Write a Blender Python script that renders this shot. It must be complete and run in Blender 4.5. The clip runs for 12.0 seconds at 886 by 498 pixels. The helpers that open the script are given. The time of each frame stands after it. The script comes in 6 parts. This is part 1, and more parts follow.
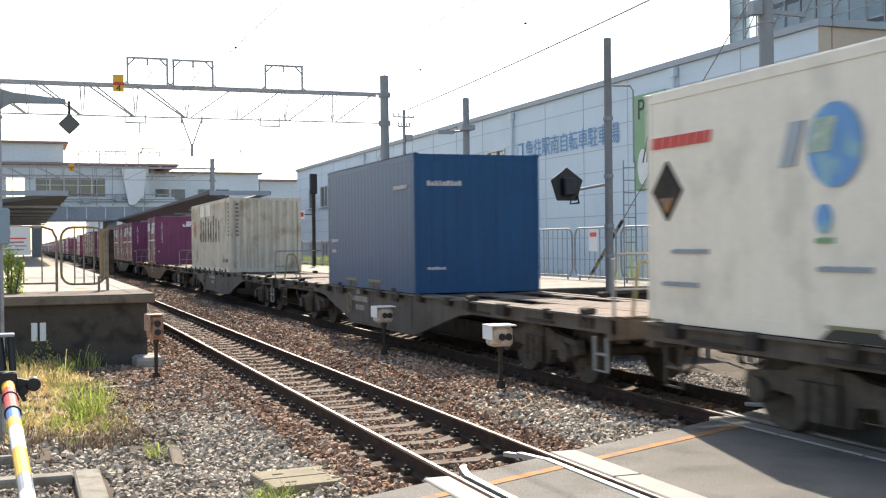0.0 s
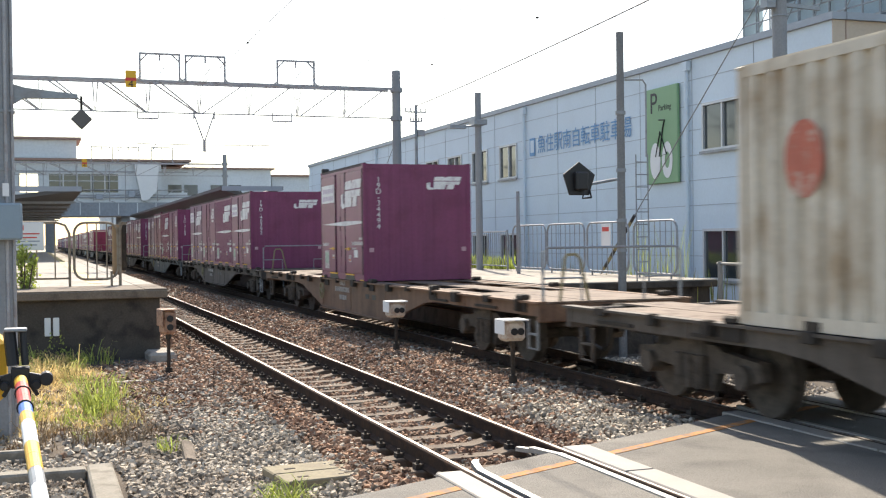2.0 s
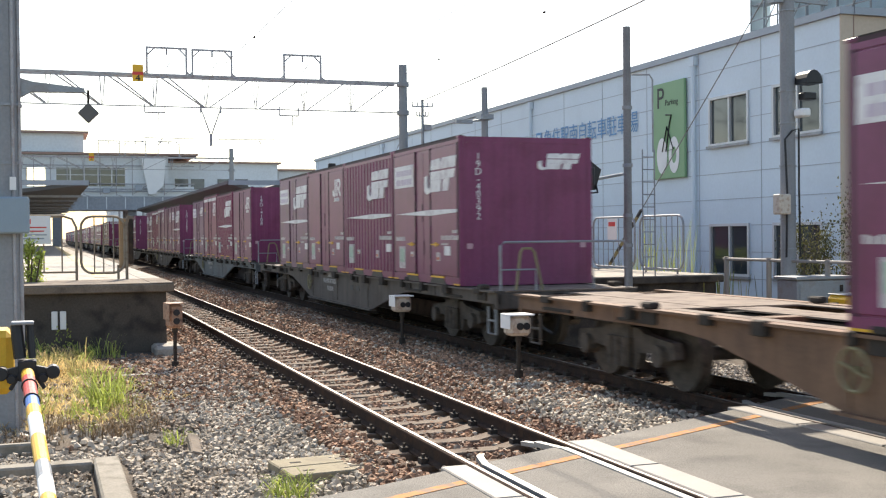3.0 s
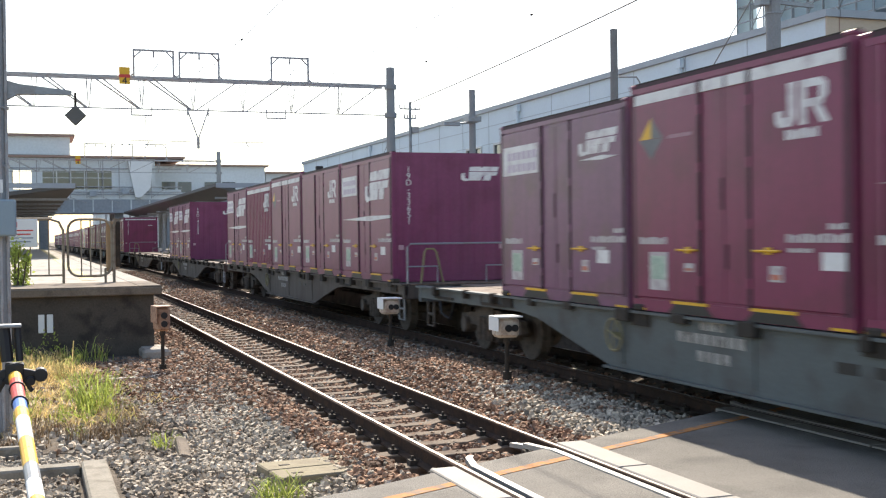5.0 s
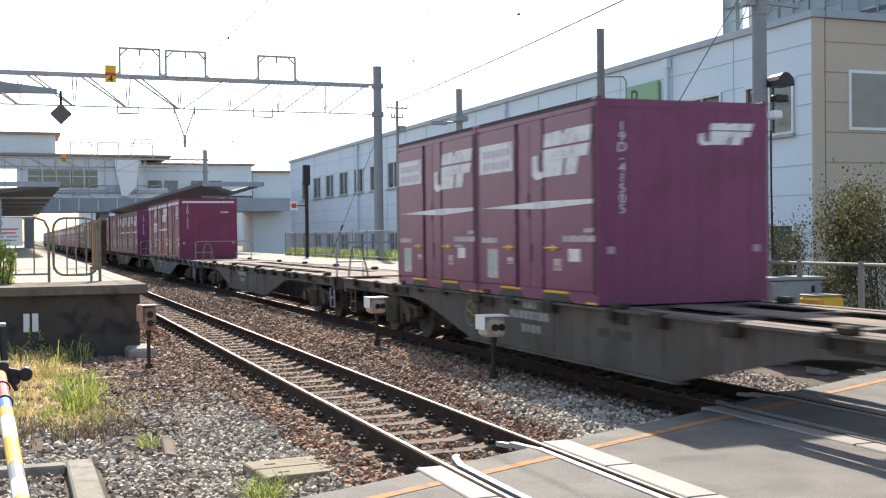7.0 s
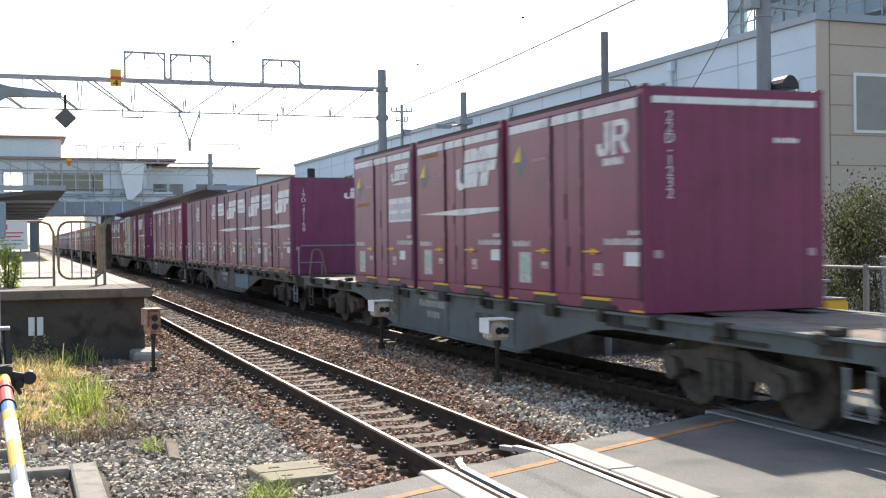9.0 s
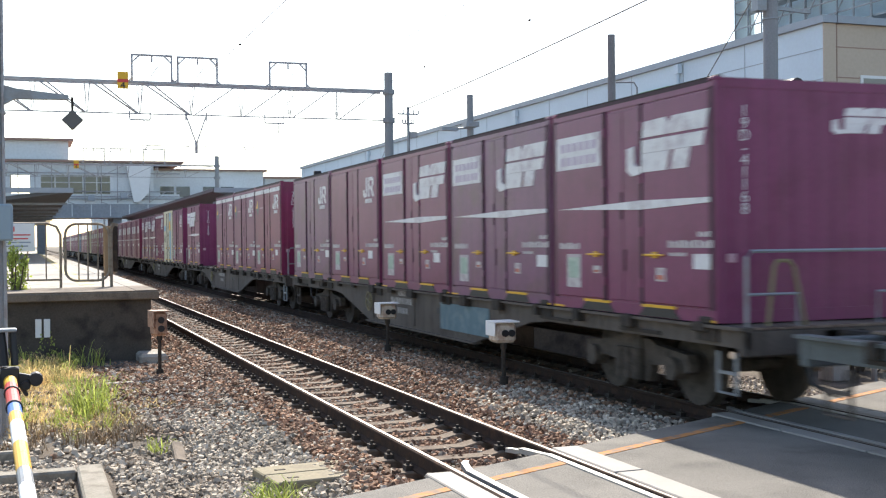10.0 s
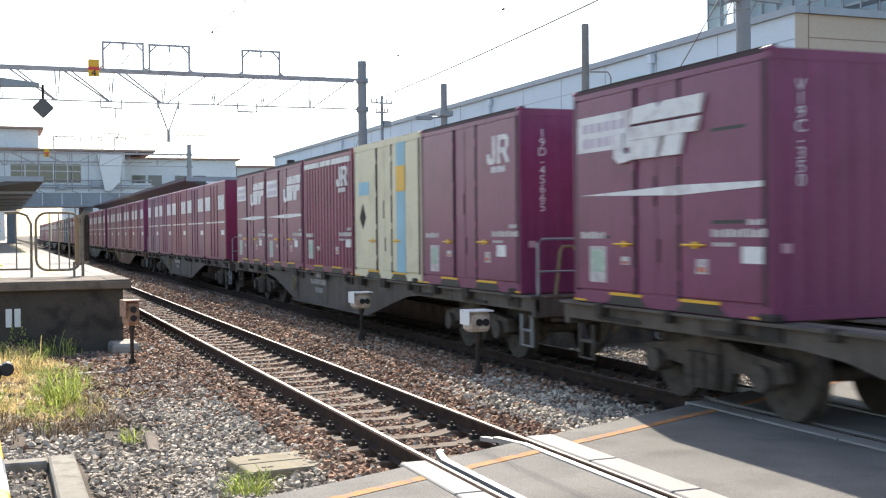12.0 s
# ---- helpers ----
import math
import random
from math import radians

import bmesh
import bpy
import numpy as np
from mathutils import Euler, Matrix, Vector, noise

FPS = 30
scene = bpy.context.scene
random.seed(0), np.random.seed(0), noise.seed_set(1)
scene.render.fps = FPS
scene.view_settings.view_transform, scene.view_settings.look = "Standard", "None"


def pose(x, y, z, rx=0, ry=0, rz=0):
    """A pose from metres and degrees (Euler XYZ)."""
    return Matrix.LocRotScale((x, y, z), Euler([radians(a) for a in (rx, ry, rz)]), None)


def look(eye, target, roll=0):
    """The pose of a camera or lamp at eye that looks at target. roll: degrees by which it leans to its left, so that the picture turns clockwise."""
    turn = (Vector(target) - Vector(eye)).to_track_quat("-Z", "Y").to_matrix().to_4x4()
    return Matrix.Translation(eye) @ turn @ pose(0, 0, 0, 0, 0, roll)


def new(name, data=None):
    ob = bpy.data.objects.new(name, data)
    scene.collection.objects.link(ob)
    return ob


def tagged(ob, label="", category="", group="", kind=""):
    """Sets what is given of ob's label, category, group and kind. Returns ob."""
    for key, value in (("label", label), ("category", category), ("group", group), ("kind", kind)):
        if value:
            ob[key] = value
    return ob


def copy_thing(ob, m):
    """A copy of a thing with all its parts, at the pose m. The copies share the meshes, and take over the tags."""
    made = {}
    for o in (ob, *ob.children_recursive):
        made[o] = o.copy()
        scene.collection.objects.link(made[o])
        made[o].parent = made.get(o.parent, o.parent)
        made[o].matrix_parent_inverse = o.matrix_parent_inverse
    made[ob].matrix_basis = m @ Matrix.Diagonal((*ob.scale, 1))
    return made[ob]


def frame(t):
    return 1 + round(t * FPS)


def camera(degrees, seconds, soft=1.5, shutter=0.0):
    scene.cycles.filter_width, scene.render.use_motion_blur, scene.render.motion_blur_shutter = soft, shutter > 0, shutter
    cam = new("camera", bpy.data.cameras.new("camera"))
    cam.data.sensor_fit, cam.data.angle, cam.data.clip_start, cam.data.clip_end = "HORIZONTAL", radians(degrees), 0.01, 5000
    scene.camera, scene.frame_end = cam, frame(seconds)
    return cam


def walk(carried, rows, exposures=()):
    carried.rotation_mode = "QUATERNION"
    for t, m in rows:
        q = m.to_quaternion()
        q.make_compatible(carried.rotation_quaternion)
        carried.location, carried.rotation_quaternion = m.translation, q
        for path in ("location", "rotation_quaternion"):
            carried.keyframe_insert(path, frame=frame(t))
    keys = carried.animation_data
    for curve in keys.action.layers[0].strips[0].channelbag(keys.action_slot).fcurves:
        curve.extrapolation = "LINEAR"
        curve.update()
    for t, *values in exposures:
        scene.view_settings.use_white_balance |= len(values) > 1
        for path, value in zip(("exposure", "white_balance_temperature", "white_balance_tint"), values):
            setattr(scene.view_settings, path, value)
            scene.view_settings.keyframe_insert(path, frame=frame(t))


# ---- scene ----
cam = camera(42.33, 12.0, 1.2, 0.2)
walk(cam, [
    (0.0, pose(-0.017, -0.021, 1.903, 89.759, 0.632, -20.182)),
    (0.5, pose(-0.013, -0.025, 1.900, 90.039, 0.640, -19.893)),
    (1.0, pose(-0.016, -0.019, 1.897, 90.079, 0.628, -19.817)),
    (1.5, pose(-0.016, -0.010, 1.892, 89.838, 0.700, -19.754)),
    (2.0, pose(-0.006, 0.000, 1.894, 89.529, 0.706, -19.572)),
    (2.5, pose(0.000, -0.000, 1.893, 89.365, 0.682, -19.396)),
    (3.0, pose(-0.004, -0.009, 1.893, 89.264, 0.573, -19.252)),
    (5.0, pose(-0.013, -0.012, 1.887, 89.386, 0.685, -19.869)),
    (5.5, pose(0.002, -0.012, 1.886, 89.432, 0.650, -20.098)),
    (6.0, pose(0.004, -0.005, 1.887, 89.576, 0.612, -20.349)),
    (6.5, pose(-0.010, -0.009, 1.894, 89.574, 0.542, -20.535)),
    (7.0, pose(-0.010, -0.020, 1.889, 89.332, 0.619, -20.517)),
    (9.0, pose(0.003, -0.030, 1.890, 89.499, 0.666, -20.264)),
    (9.5, pose(0.015, -0.005, 1.883, 89.547, 0.657, -20.030)),
    (10.0, pose(0.006, -0.025, 1.886, 89.638, 0.608, -19.943)),
    (10.5, pose(0.007, -0.016, 1.882, 89.725, 0.634, -20.090)),
    (11.0, pose(0.012, -0.015, 1.882, 89.353, 0.482, -20.553)),
    (11.5, pose(0.004, -0.013, 1.884, 89.175, 0.501, -20.656)),
    (12.0, pose(0.001, -0.008, 1.884, 89.088, 0.586, -21.272)),
], [(0.0, 0.95, 7200, 10), (3.0, 0.95, 7250, 10), (6.0, 0.95, 7050, 10), (9.0, 0.98, 6800, 9), (12.0, 1.05, 6800, 9)])

# ---------------------------------------------------------------- light
SUN_WAY = Vector((0.27, 1.03, 1.0)).normalized()
world = bpy.data.worlds.new("sky")
scene.world = world
world.use_nodes = True
wn = world.node_tree
sky = wn.nodes.new("ShaderNodeTexSky")
sky.sky_type = "NISHITA"
sky.sun_disc = False
sky.sun_elevation = math.asin(SUN_WAY.z)
sky.sun_rotation = math.atan2(SUN_WAY.x, SUN_WAY.y)
sky.air_density, sky.dust_density, sky.ozone_density = 1.0, 1.2, 1.0
wn.links.new(sky.outputs[0], wn.nodes["Background"].inputs[0])
wn.nodes["Background"].inputs[1].default_value = 0.15
sun_data = bpy.data.lights.new("sun", "SUN")
sun_data.energy, sun_data.angle, sun_data.color = 4.3, radians(0.6), (1.0, 0.95, 0.87)
sun = new("sun", sun_data)
sun.matrix_world = look(SUN_WAY * 50, (0, 0, 0))


# ---------------------------------------------------------------- materials
def material(name, colour, rough=0.7, metal=0.0, vary=0.15, scale=3.0, grain=60.0, bump=0.0, second=None, amount=0.0, edge=(0.5, 0.65), random_each=0.0, streak=0.0, thin=0.0, gloss=0.5):
    """A surface with colour variation at two scales, optional second colour in patches, and fine relief."""
    m = bpy.data.materials.new(name)
    m.use_nodes = True
    n, l = m.node_tree.nodes, m.node_tree.links
    b = n["Principled BSDF"]
    b.inputs["Roughness"].default_value, b.inputs["Metallic"].default_value = rough, metal
    b.inputs["Specular IOR Level"].default_value = gloss
    tc = n.new("ShaderNodeTexCoord")
    big, fine = n.new("ShaderNodeTexNoise"), n.new("ShaderNodeTexNoise")
    big.inputs["Scale"].default_value, fine.inputs["Scale"].default_value = scale, grain
    big.inputs["Detail"].default_value, fine.inputs["Detail"].default_value = 5, 3
    for t in (big, fine):
        l.new(tc.outputs["Object"], t.inputs["Vector"])
    add = n.new("ShaderNodeMath")
    add.operation = "ADD"
    l.new(big.outputs["Fac"], add.inputs[0])
    l.new(fine.outputs["Fac"], add.inputs[1])
    rng = n.new("ShaderNodeMapRange")
    rng.inputs["From Min"].default_value, rng.inputs["From Max"].default_value = 0.6, 1.4
    rng.inputs["To Min"].default_value, rng.inputs["To Max"].default_value = 1 - vary, 1 + vary
    l.new(add.outputs[0], rng.inputs["Value"])
    value = rng.outputs[0]
    if random_each:
        info, mul, mr = n.new("ShaderNodeNewGeometry"), n.new("ShaderNodeMath"), n.new("ShaderNodeMapRange")
        mr.inputs["To Min"].default_value, mr.inputs["To Max"].default_value = 1 - random_each, 1 + random_each
        l.new(info.outputs["Random Per Island"], mr.inputs["Value"])
        mul.operation = "MULTIPLY"
        l.new(value, mul.inputs[0])
        l.new(mr.outputs[0], mul.inputs[1])
        value = mul.outputs[0]
    base = n.new("ShaderNodeMix")
    base.data_type = "RGBA"
    base.inputs["A"].default_value = (*colour, 1)
    base.inputs["B"].default_value = (*(second or colour), 1)
    base.inputs["Factor"].default_value = 0
    if second:
        patch, ramp = n.new("ShaderNodeTexNoise"), n.new("ShaderNodeMapRange")
        patch.inputs["Scale"].default_value, patch.inputs["Detail"].default_value = scale * 1.7, 8
        l.new(tc.outputs["Object"], patch.inputs["Vector"])
        l.new(patch.outputs["Fac"], ramp.inputs["Value"])
        ramp.inputs["From Min"].default_value, ramp.inputs["From Max"].default_value = edge
        ramp.inputs["To Max"].default_value = amount
        l.new(ramp.outputs[0], base.inputs["Factor"])
    if streak:
        # grime that has run down the sheet, in narrow upright streaks
        mp, run, rm, mul = n.new("ShaderNodeMapping"), n.new("ShaderNodeTexNoise"), n.new("ShaderNodeMapRange"), n.new("ShaderNodeMath")
        mp.inputs["Scale"].default_value = (9, 9, 0.45)
        run.inputs["Scale"].default_value, run.inputs["Detail"].default_value = 1.0, 6
        l.new(tc.outputs["Object"], mp.inputs["Vector"])
        l.new(mp.outputs[0], run.inputs["Vector"])
        l.new(run.outputs["Fac"], rm.inputs["Value"])
        rm.inputs["From Min"].default_value, rm.inputs["From Max"].default_value = 0.42, 0.68
        rm.inputs["To Min"].default_value, rm.inputs["To Max"].default_value = 1.0 + streak * 0.4, 1 - streak
        mul.operation = "MULTIPLY"
        l.new(value, mul.inputs[0])
        l.new(rm.outputs[0], mul.inputs[1])
        value = mul.outputs[0]
    sc = n.new("ShaderNodeVectorMath")
    sc.operation = "SCALE"
    l.new(base.outputs["Result"], sc.inputs[0])
    l.new(value, sc.inputs["Scale"])
    l.new(sc.outputs[0], b.inputs["Base Color"])
    if thin:
        # thin leaves and blades let light through
        tl, mx = n.new("ShaderNodeBsdfTranslucent"), n.new("ShaderNodeMixShader")
        l.new(sc.outputs[0], tl.inputs["Color"])
        mx.inputs["Fac"].default_value = thin
        l.new(b.outputs[0], mx.inputs[1])
        l.new(tl.outputs[0], mx.inputs[2])
        l.new(mx.outputs[0], n["Material Output"].inputs["Surface"])
    if bump:
        bp = n.new("ShaderNodeBump")
        bp.inputs["Strength"].default_value, bp.inputs["Distance"].default_value = 0.6, bump
        l.new(fine.outputs["Fac"], bp.inputs["Height"])
        l.new(bp.outputs[0], b.inputs["Normal"])
    return m


M = {
    "ground": material("ground_soil", (0.16, 0.14, 0.11), 0.95, vary=0.3, scale=0.6, grain=30, bump=0.02, second=(0.10, 0.12, 0.05), amount=0.7),
    # bed darker than its stones: paints the shade in the gaps between them
    "ballast": material("ballast_bed", (0.10, 0.078, 0.058), 0.95, vary=0.45, scale=1.2, grain=22, bump=0.05, second=(0.06, 0.042, 0.03), amount=0.6),
    "stone": material("ballast_stone_grey", (0.40, 0.345, 0.275), 0.9, vary=0.25, scale=0.5, grain=40, second=(0.21, 0.16, 0.115), amount=0.8, random_each=0.65),
    "stone_brown": material("ballast_stone_rusty", (0.27, 0.158, 0.098), 0.9, vary=0.25, scale=0.4, grain=40, second=(0.15, 0.076, 0.045), amount=0.9, random_each=0.65),
    "rail": material("rail_steel_side", (0.045, 0.031, 0.025), 0.95, 0.0, gloss=0.1, vary=0.3, scale=4, grain=50, second=(0.08, 0.045, 0.03), amount=0.6),
    "railtop": material("rail_head_polished", (0.26, 0.235, 0.22), 0.5, 1.0, vary=0.1),
    "sleeper": material("sleeper_concrete", (0.14, 0.103, 0.074), 0.9, vary=0.32, scale=3, grain=50, second=(0.10, 0.066, 0.046), amount=0.7, bump=0.006),
    "asphalt": material("asphalt_road", (0.155, 0.143, 0.126), 0.85, vary=0.5, scale=0.8, grain=70, bump=0.02, second=(0.10, 0.092, 0.082), amount=0.8),
    "orange": material("orange_road_paint", (0.42, 0.175, 0.045), 0.85, vary=0.25, scale=5, grain=60, second=(0.17, 0.14, 0.115), amount=0.75, edge=(0.48, 0.6)),
    "concrete": material("weathered_concrete", (0.33, 0.30, 0.26), 0.9, vary=0.2, scale=2, grain=45, bump=0.004, second=(0.15, 0.13, 0.11), amount=0.6),
    # stained concrete, with the shade on the platform end put into the dark base
    "darkwall": material("stained_shaded_platform_wall", (0.074, 0.061, 0.050), 0.95, vary=0.35, scale=1.5, grain=30, bump=0.004, second=(0.026, 0.022, 0.019), amount=0.8),
    "panel": material("crossing_panel", (0.28, 0.26, 0.235), 0.7, vary=0.12, scale=3, grain=60, second=(0.3, 0.27, 0.24), amount=0.6),
    "pole": material("concrete_pole", (0.25, 0.26, 0.27), 0.85, vary=0.15, scale=2, grain=30),
    "steel": material("galvanised_steel", (0.27, 0.29, 0.31), 0.5, 0.4, vary=0.15, scale=3, grain=40, second=(0.2, 0.13, 0.09), amount=0.3),
    # grey steelwork paint, paled so that the bright sky's glare is in the colour
    "gantry": material("gantry_paint_with_glare", (0.36, 0.36, 0.37), 0.6, 0.1, vary=0.2, scale=3, second=(0.2, 0.12, 0.08), amount=0.4),
    "dark": material("dark_iron", (0.030, 0.024, 0.019), 0.9, 0.0, vary=0.4, scale=4, grain=40, second=(0.06, 0.043, 0.030), amount=0.8),
    "black": material("black_paint", (0.012, 0.012, 0.014), 0.5),
    "wagon": material("wagon_grey_brown", (0.088, 0.071, 0.058), 0.75, 0.0, streak=0.25, vary=0.25, scale=1.2, grain=30, second=(0.055, 0.04, 0.03), amount=0.7),
    "wagon_brown": material("wagon_rust_brown", (0.175, 0.098, 0.058), 0.75, 0.05, streak=0.2, vary=0.25, scale=1.2, grain=30, second=(0.1, 0.055, 0.035), amount=0.7),
    "wagon_blue": material("wagon_faded_grey_blue", (0.10, 0.115, 0.115), 0.7, 0.1, vary=0.2, scale=1.2, grain=30, second=(0.06, 0.05, 0.045), amount=0.6),
    "deck": material("wagon_deck_plate", (0.185, 0.138, 0.105), 0.85, 0.0, vary=0.35, scale=2, grain=30, second=(0.085, 0.05, 0.036), amount=0.8),
    "purple": material("container_wine_paint", (0.18, 0.034, 0.097), 0.4, gloss=0.4, streak=0.1, vary=0.13, scale=0.9, grain=14, second=(0.125, 0.02, 0.055), amount=0.5),
    "purple_red": material("container_red_wine_paint", (0.195, 0.025, 0.076), 0.4, gloss=0.4, streak=0.1, vary=0.12, scale=0.9, grain=14, second=(0.125, 0.025, 0.045), amount=0.5),
    "purple_fade": material("container_faded_wine_paint", (0.165, 0.058, 0.122), 0.42, gloss=0.5, streak=0.14, vary=0.18, scale=0.9, grain=14, second=(0.12, 0.06, 0.065), amount=0.6),
    "blue": material("container_blue_paint", (0.002, 0.056, 0.155), 0.4, gloss=0.25, streak=0.12, vary=0.12, scale=0.8, grain=12, second=(0.006, 0.05, 0.13), amount=0.5),
    "greyc": material("container_dirty_white", (0.58, 0.51, 0.41), 0.6, streak=0.14, vary=0.12, scale=1.1, grain=16, second=(0.33, 0.22, 0.12), amount=0.8, edge=(0.5, 0.72)),
    "white": material("container_white", (0.78, 0.70, 0.585), 0.5, streak=0.04, vary=0.08, scale=0.9, grain=16, second=(0.5, 0.46, 0.38), amount=0.5),
    "cream": material("container_cream", (0.66, 0.60, 0.42), 0.55, vary=0.1, scale=0.9, grain=16, second=(0.5, 0.44, 0.3), amount=0.5),
    "mark": material("white_marking", (0.72, 0.71, 0.70), 0.6, vary=0.12, scale=4, grain=30, second=(0.45, 0.38, 0.4), amount=0.6),
    "facade": material("facade_panel_blue_grey", (0.60, 0.69, 0.76), 0.6, vary=0.05, scale=0.4, grain=12, second=(0.55, 0.63, 0.69), amount=0.5),
    "facade_tan": material("facade_panel_tan", (0.50, 0.41, 0.32), 0.7, vary=0.07, scale=0.6, grain=14),
    "coping": material("grey_coping", (0.30, 0.33, 0.37), 0.5, 0.2, vary=0.1),
    # both station tones are lightened, distance haze being painted into the base colour
    "station": material("station_wall_hazed", (0.66, 0.69, 0.70), 0.8, vary=0.12, scale=0.3, grain=4),
    "station_dark": material("station_dark_soffit_hazed", (0.29, 0.31, 0.34), 0.8, vary=0.2, scale=0.3, grain=4),
    "canopy": material("dark_canopy_underside", (0.10, 0.098, 0.096), 0.8, vary=0.2),
    "brighter_blue": material("emblem_blue", (0.10, 0.28, 0.55), 0.5, vary=0.2, scale=2, second=(0.25, 0.45, 0.45), amount=0.8),
    "label": material("worn_pale_label", (0.52, 0.49, 0.48), 0.6, vary=0.15, scale=6, second=(0.34, 0.24, 0.27), amount=0.7),
    "joint": material("panel_joint", (0.36, 0.40, 0.44), 0.7, vary=0.1),
    "darkpole": material("dark_stained_pole", (0.20, 0.20, 0.20), 0.8, vary=0.25, scale=2, grain=30),
    # brown raised the same way, with air haze in the colour
    "eaves": material("brown_eaves", (0.32, 0.21, 0.17), 0.7, vary=0.1),
    "green": material("green_sign", (0.20, 0.36, 0.19), 0.5, vary=0.05),
    "yellow": material("yellow_plastic", (0.72, 0.40, 0.02), 0.5, vary=0.1),
    "red": material("red_paint", (0.6, 0.05, 0.04), 0.5, vary=0.1),
    "letter_blue": material("pale_blue_lettering", (0.13, 0.30, 0.52), 0.6, vary=0.1),
    "frame": material("aluminium_frame", (0.55, 0.56, 0.57), 0.45, 0.3, vary=0.1),
    "tactile": material("faded_tactile_paving", (0.50, 0.41, 0.20), 0.8, vary=0.2),
    "cover": material("yellowed_concrete", (0.24, 0.205, 0.135), 0.9, vary=0.2, scale=3, grain=45, second=(0.16, 0.13, 0.09), amount=0.6),
    "rustbox": material("rusty_box_paint", (0.36, 0.22, 0.15), 0.7, vary=0.25, scale=8, second=(0.18, 0.08, 0.05), amount=0.8),
    "bluep": material("blue_paint", (0.04, 0.16, 0.5), 0.5, vary=0.1),
    "box": material("sensor_box_cream", (0.55, 0.48, 0.40), 0.6, vary=0.15, scale=8, second=(0.3, 0.16, 0.1), amount=0.5),
    "white_p": material("white_plain", (0.75, 0.75, 0.74), 0.6, vary=0.06),
    "leaf": material("leaf_green", (0.085, 0.088, 0.04), 0.7, thin=0.3, vary=0.3, random_each=0.6, second=(0.17, 0.16, 0.05), amount=0.8, edge=(0.5, 0.62)),
    "straw": material("dry_straw_grass", (0.66, 0.50, 0.24), 0.85, thin=0.45, vary=0.3, scale=1.0, random_each=0.45, second=(0.26, 0.27, 0.09), amount=0.9, edge=(0.45, 0.6)),
    "deadgrass": material("dead_brown_grass", (0.27, 0.19, 0.11), 0.9, vary=0.3, random_each=0.4),
    "guard": material("worn_steel_strip", (0.40, 0.39, 0.37), 0.5, 0.5, vary=0.15, scale=4),
    "fresh": material("fresh_grass", (0.36, 0.42, 0.10), 0.75, thin=0.45, vary=0.2, scale=1.0, random_each=0.4),
    "grass": material("grass_yellow_green", (0.23, 0.27, 0.06), 0.8, vary=0.3, scale=1.0, random_each=0.5, second=(0.36, 0.29, 0.12), amount=0.9, edge=(0.4, 0.6)),
    "bogie": material("bogie_brake_dust_brown", (0.088, 0.070, 0.055), 0.9, vary=0.4, scale=4, grain=40, second=(0.045, 0.034, 0.026), amount=0.8),
    # dark wine for door joints and lock plates, and for shading painted on box edges
    "seam": material("door_joint_and_edge_shade", (0.045, 0.016, 0.026), 0.7, vary=0.25, scale=5),
    "apron": material("platform_apron_brown", (0.175, 0.14, 0.108), 0.95, vary=0.3, scale=1.5, grain=35, bump=0.004, second=(0.09, 0.07, 0.055), amount=0.8),
    "railing": material("railing_faded_brown", (0.25, 0.205, 0.15), 0.6, 0.1, vary=0.25, scale=4, second=(0.15, 0.085, 0.05), amount=0.6),
    "earth": material("dark_root_soil", (0.085, 0.062, 0.043), 0.95, vary=0.35, scale=3, grain=30, bump=0.03, second=(0.15, 0.115, 0.07), amount=0.8),
    "sand": material("dry_sandy_soil", (0.36, 0.285, 0.19), 0.95, vary=0.3, scale=2, grain=30, bump=0.02, second=(0.17, 0.13, 0.08), amount=0.8),
    "kerb": material("weathered_kerb", (0.26, 0.235, 0.195), 0.95, vary=0.25, scale=3, grain=45, bump=0.006, second=(0.15, 0.13, 0.10), amount=0.7),
    "wire": material("weathered_wire", (0.17, 0.17, 0.175), 0.6, vary=0.1),
    "bark": material("bark_brown", (0.11, 0.08, 0.055), 0.9, vary=0.3),
}


def glass_material():
    m = bpy.data.materials.new("window_glass_dark")
    m.use_nodes = True
    b = m.node_tree.nodes["Principled BSDF"]
    b.inputs["Base Color"].default_value = (0.035, 0.045, 0.05, 1)
    b.inputs["Roughness"].default_value = 0.06
    b.inputs["Specular IOR Level"].default_value = 0.8
    return m


M["glass"] = glass_material()


# ---------------------------------------------------------------- mesh helpers
def box(bm, x0, x1, y0, y1, z0, z1):
    v = [bm.verts.new(p) for p in ((x0, y0, z0), (x1, y0, z0), (x1, y1, z0), (x0, y1, z0), (x0, y0, z1), (x1, y0, z1), (x1, y1, z1), (x0, y1, z1))]
    for f in ((3, 2, 1, 0), (4, 5, 6, 7), (0, 1, 5, 4), (1, 2, 6, 5), (2, 3, 7, 6), (3, 0, 4, 7)):
        bm.faces.new([v[i] for i in f])
    return v


def tube(bm, a, b, r0, r1=None, n=8):
    """A round or tapered bar from a to b."""
    r1 = r0 if r1 is None else r1
    a, b = Vector(a), Vector(b)
    q = (b - a).to_track_quat("Z", "Y")
    rings = []
    for p, r in ((a, r0), (b, r1)):
        rings.append([bm.verts.new(p + q @ Vector((r * math.cos(k * math.tau / n), r * math.sin(k * math.tau / n), 0))) for k in range(n)])
    for k in range(n):
        bm.faces.new((rings[0][k], rings[0][(k + 1) % n], rings[1][(k + 1) % n], rings[1][k]))
    bm.faces.new(rings[0][::-1])
    bm.faces.new(rings[1])


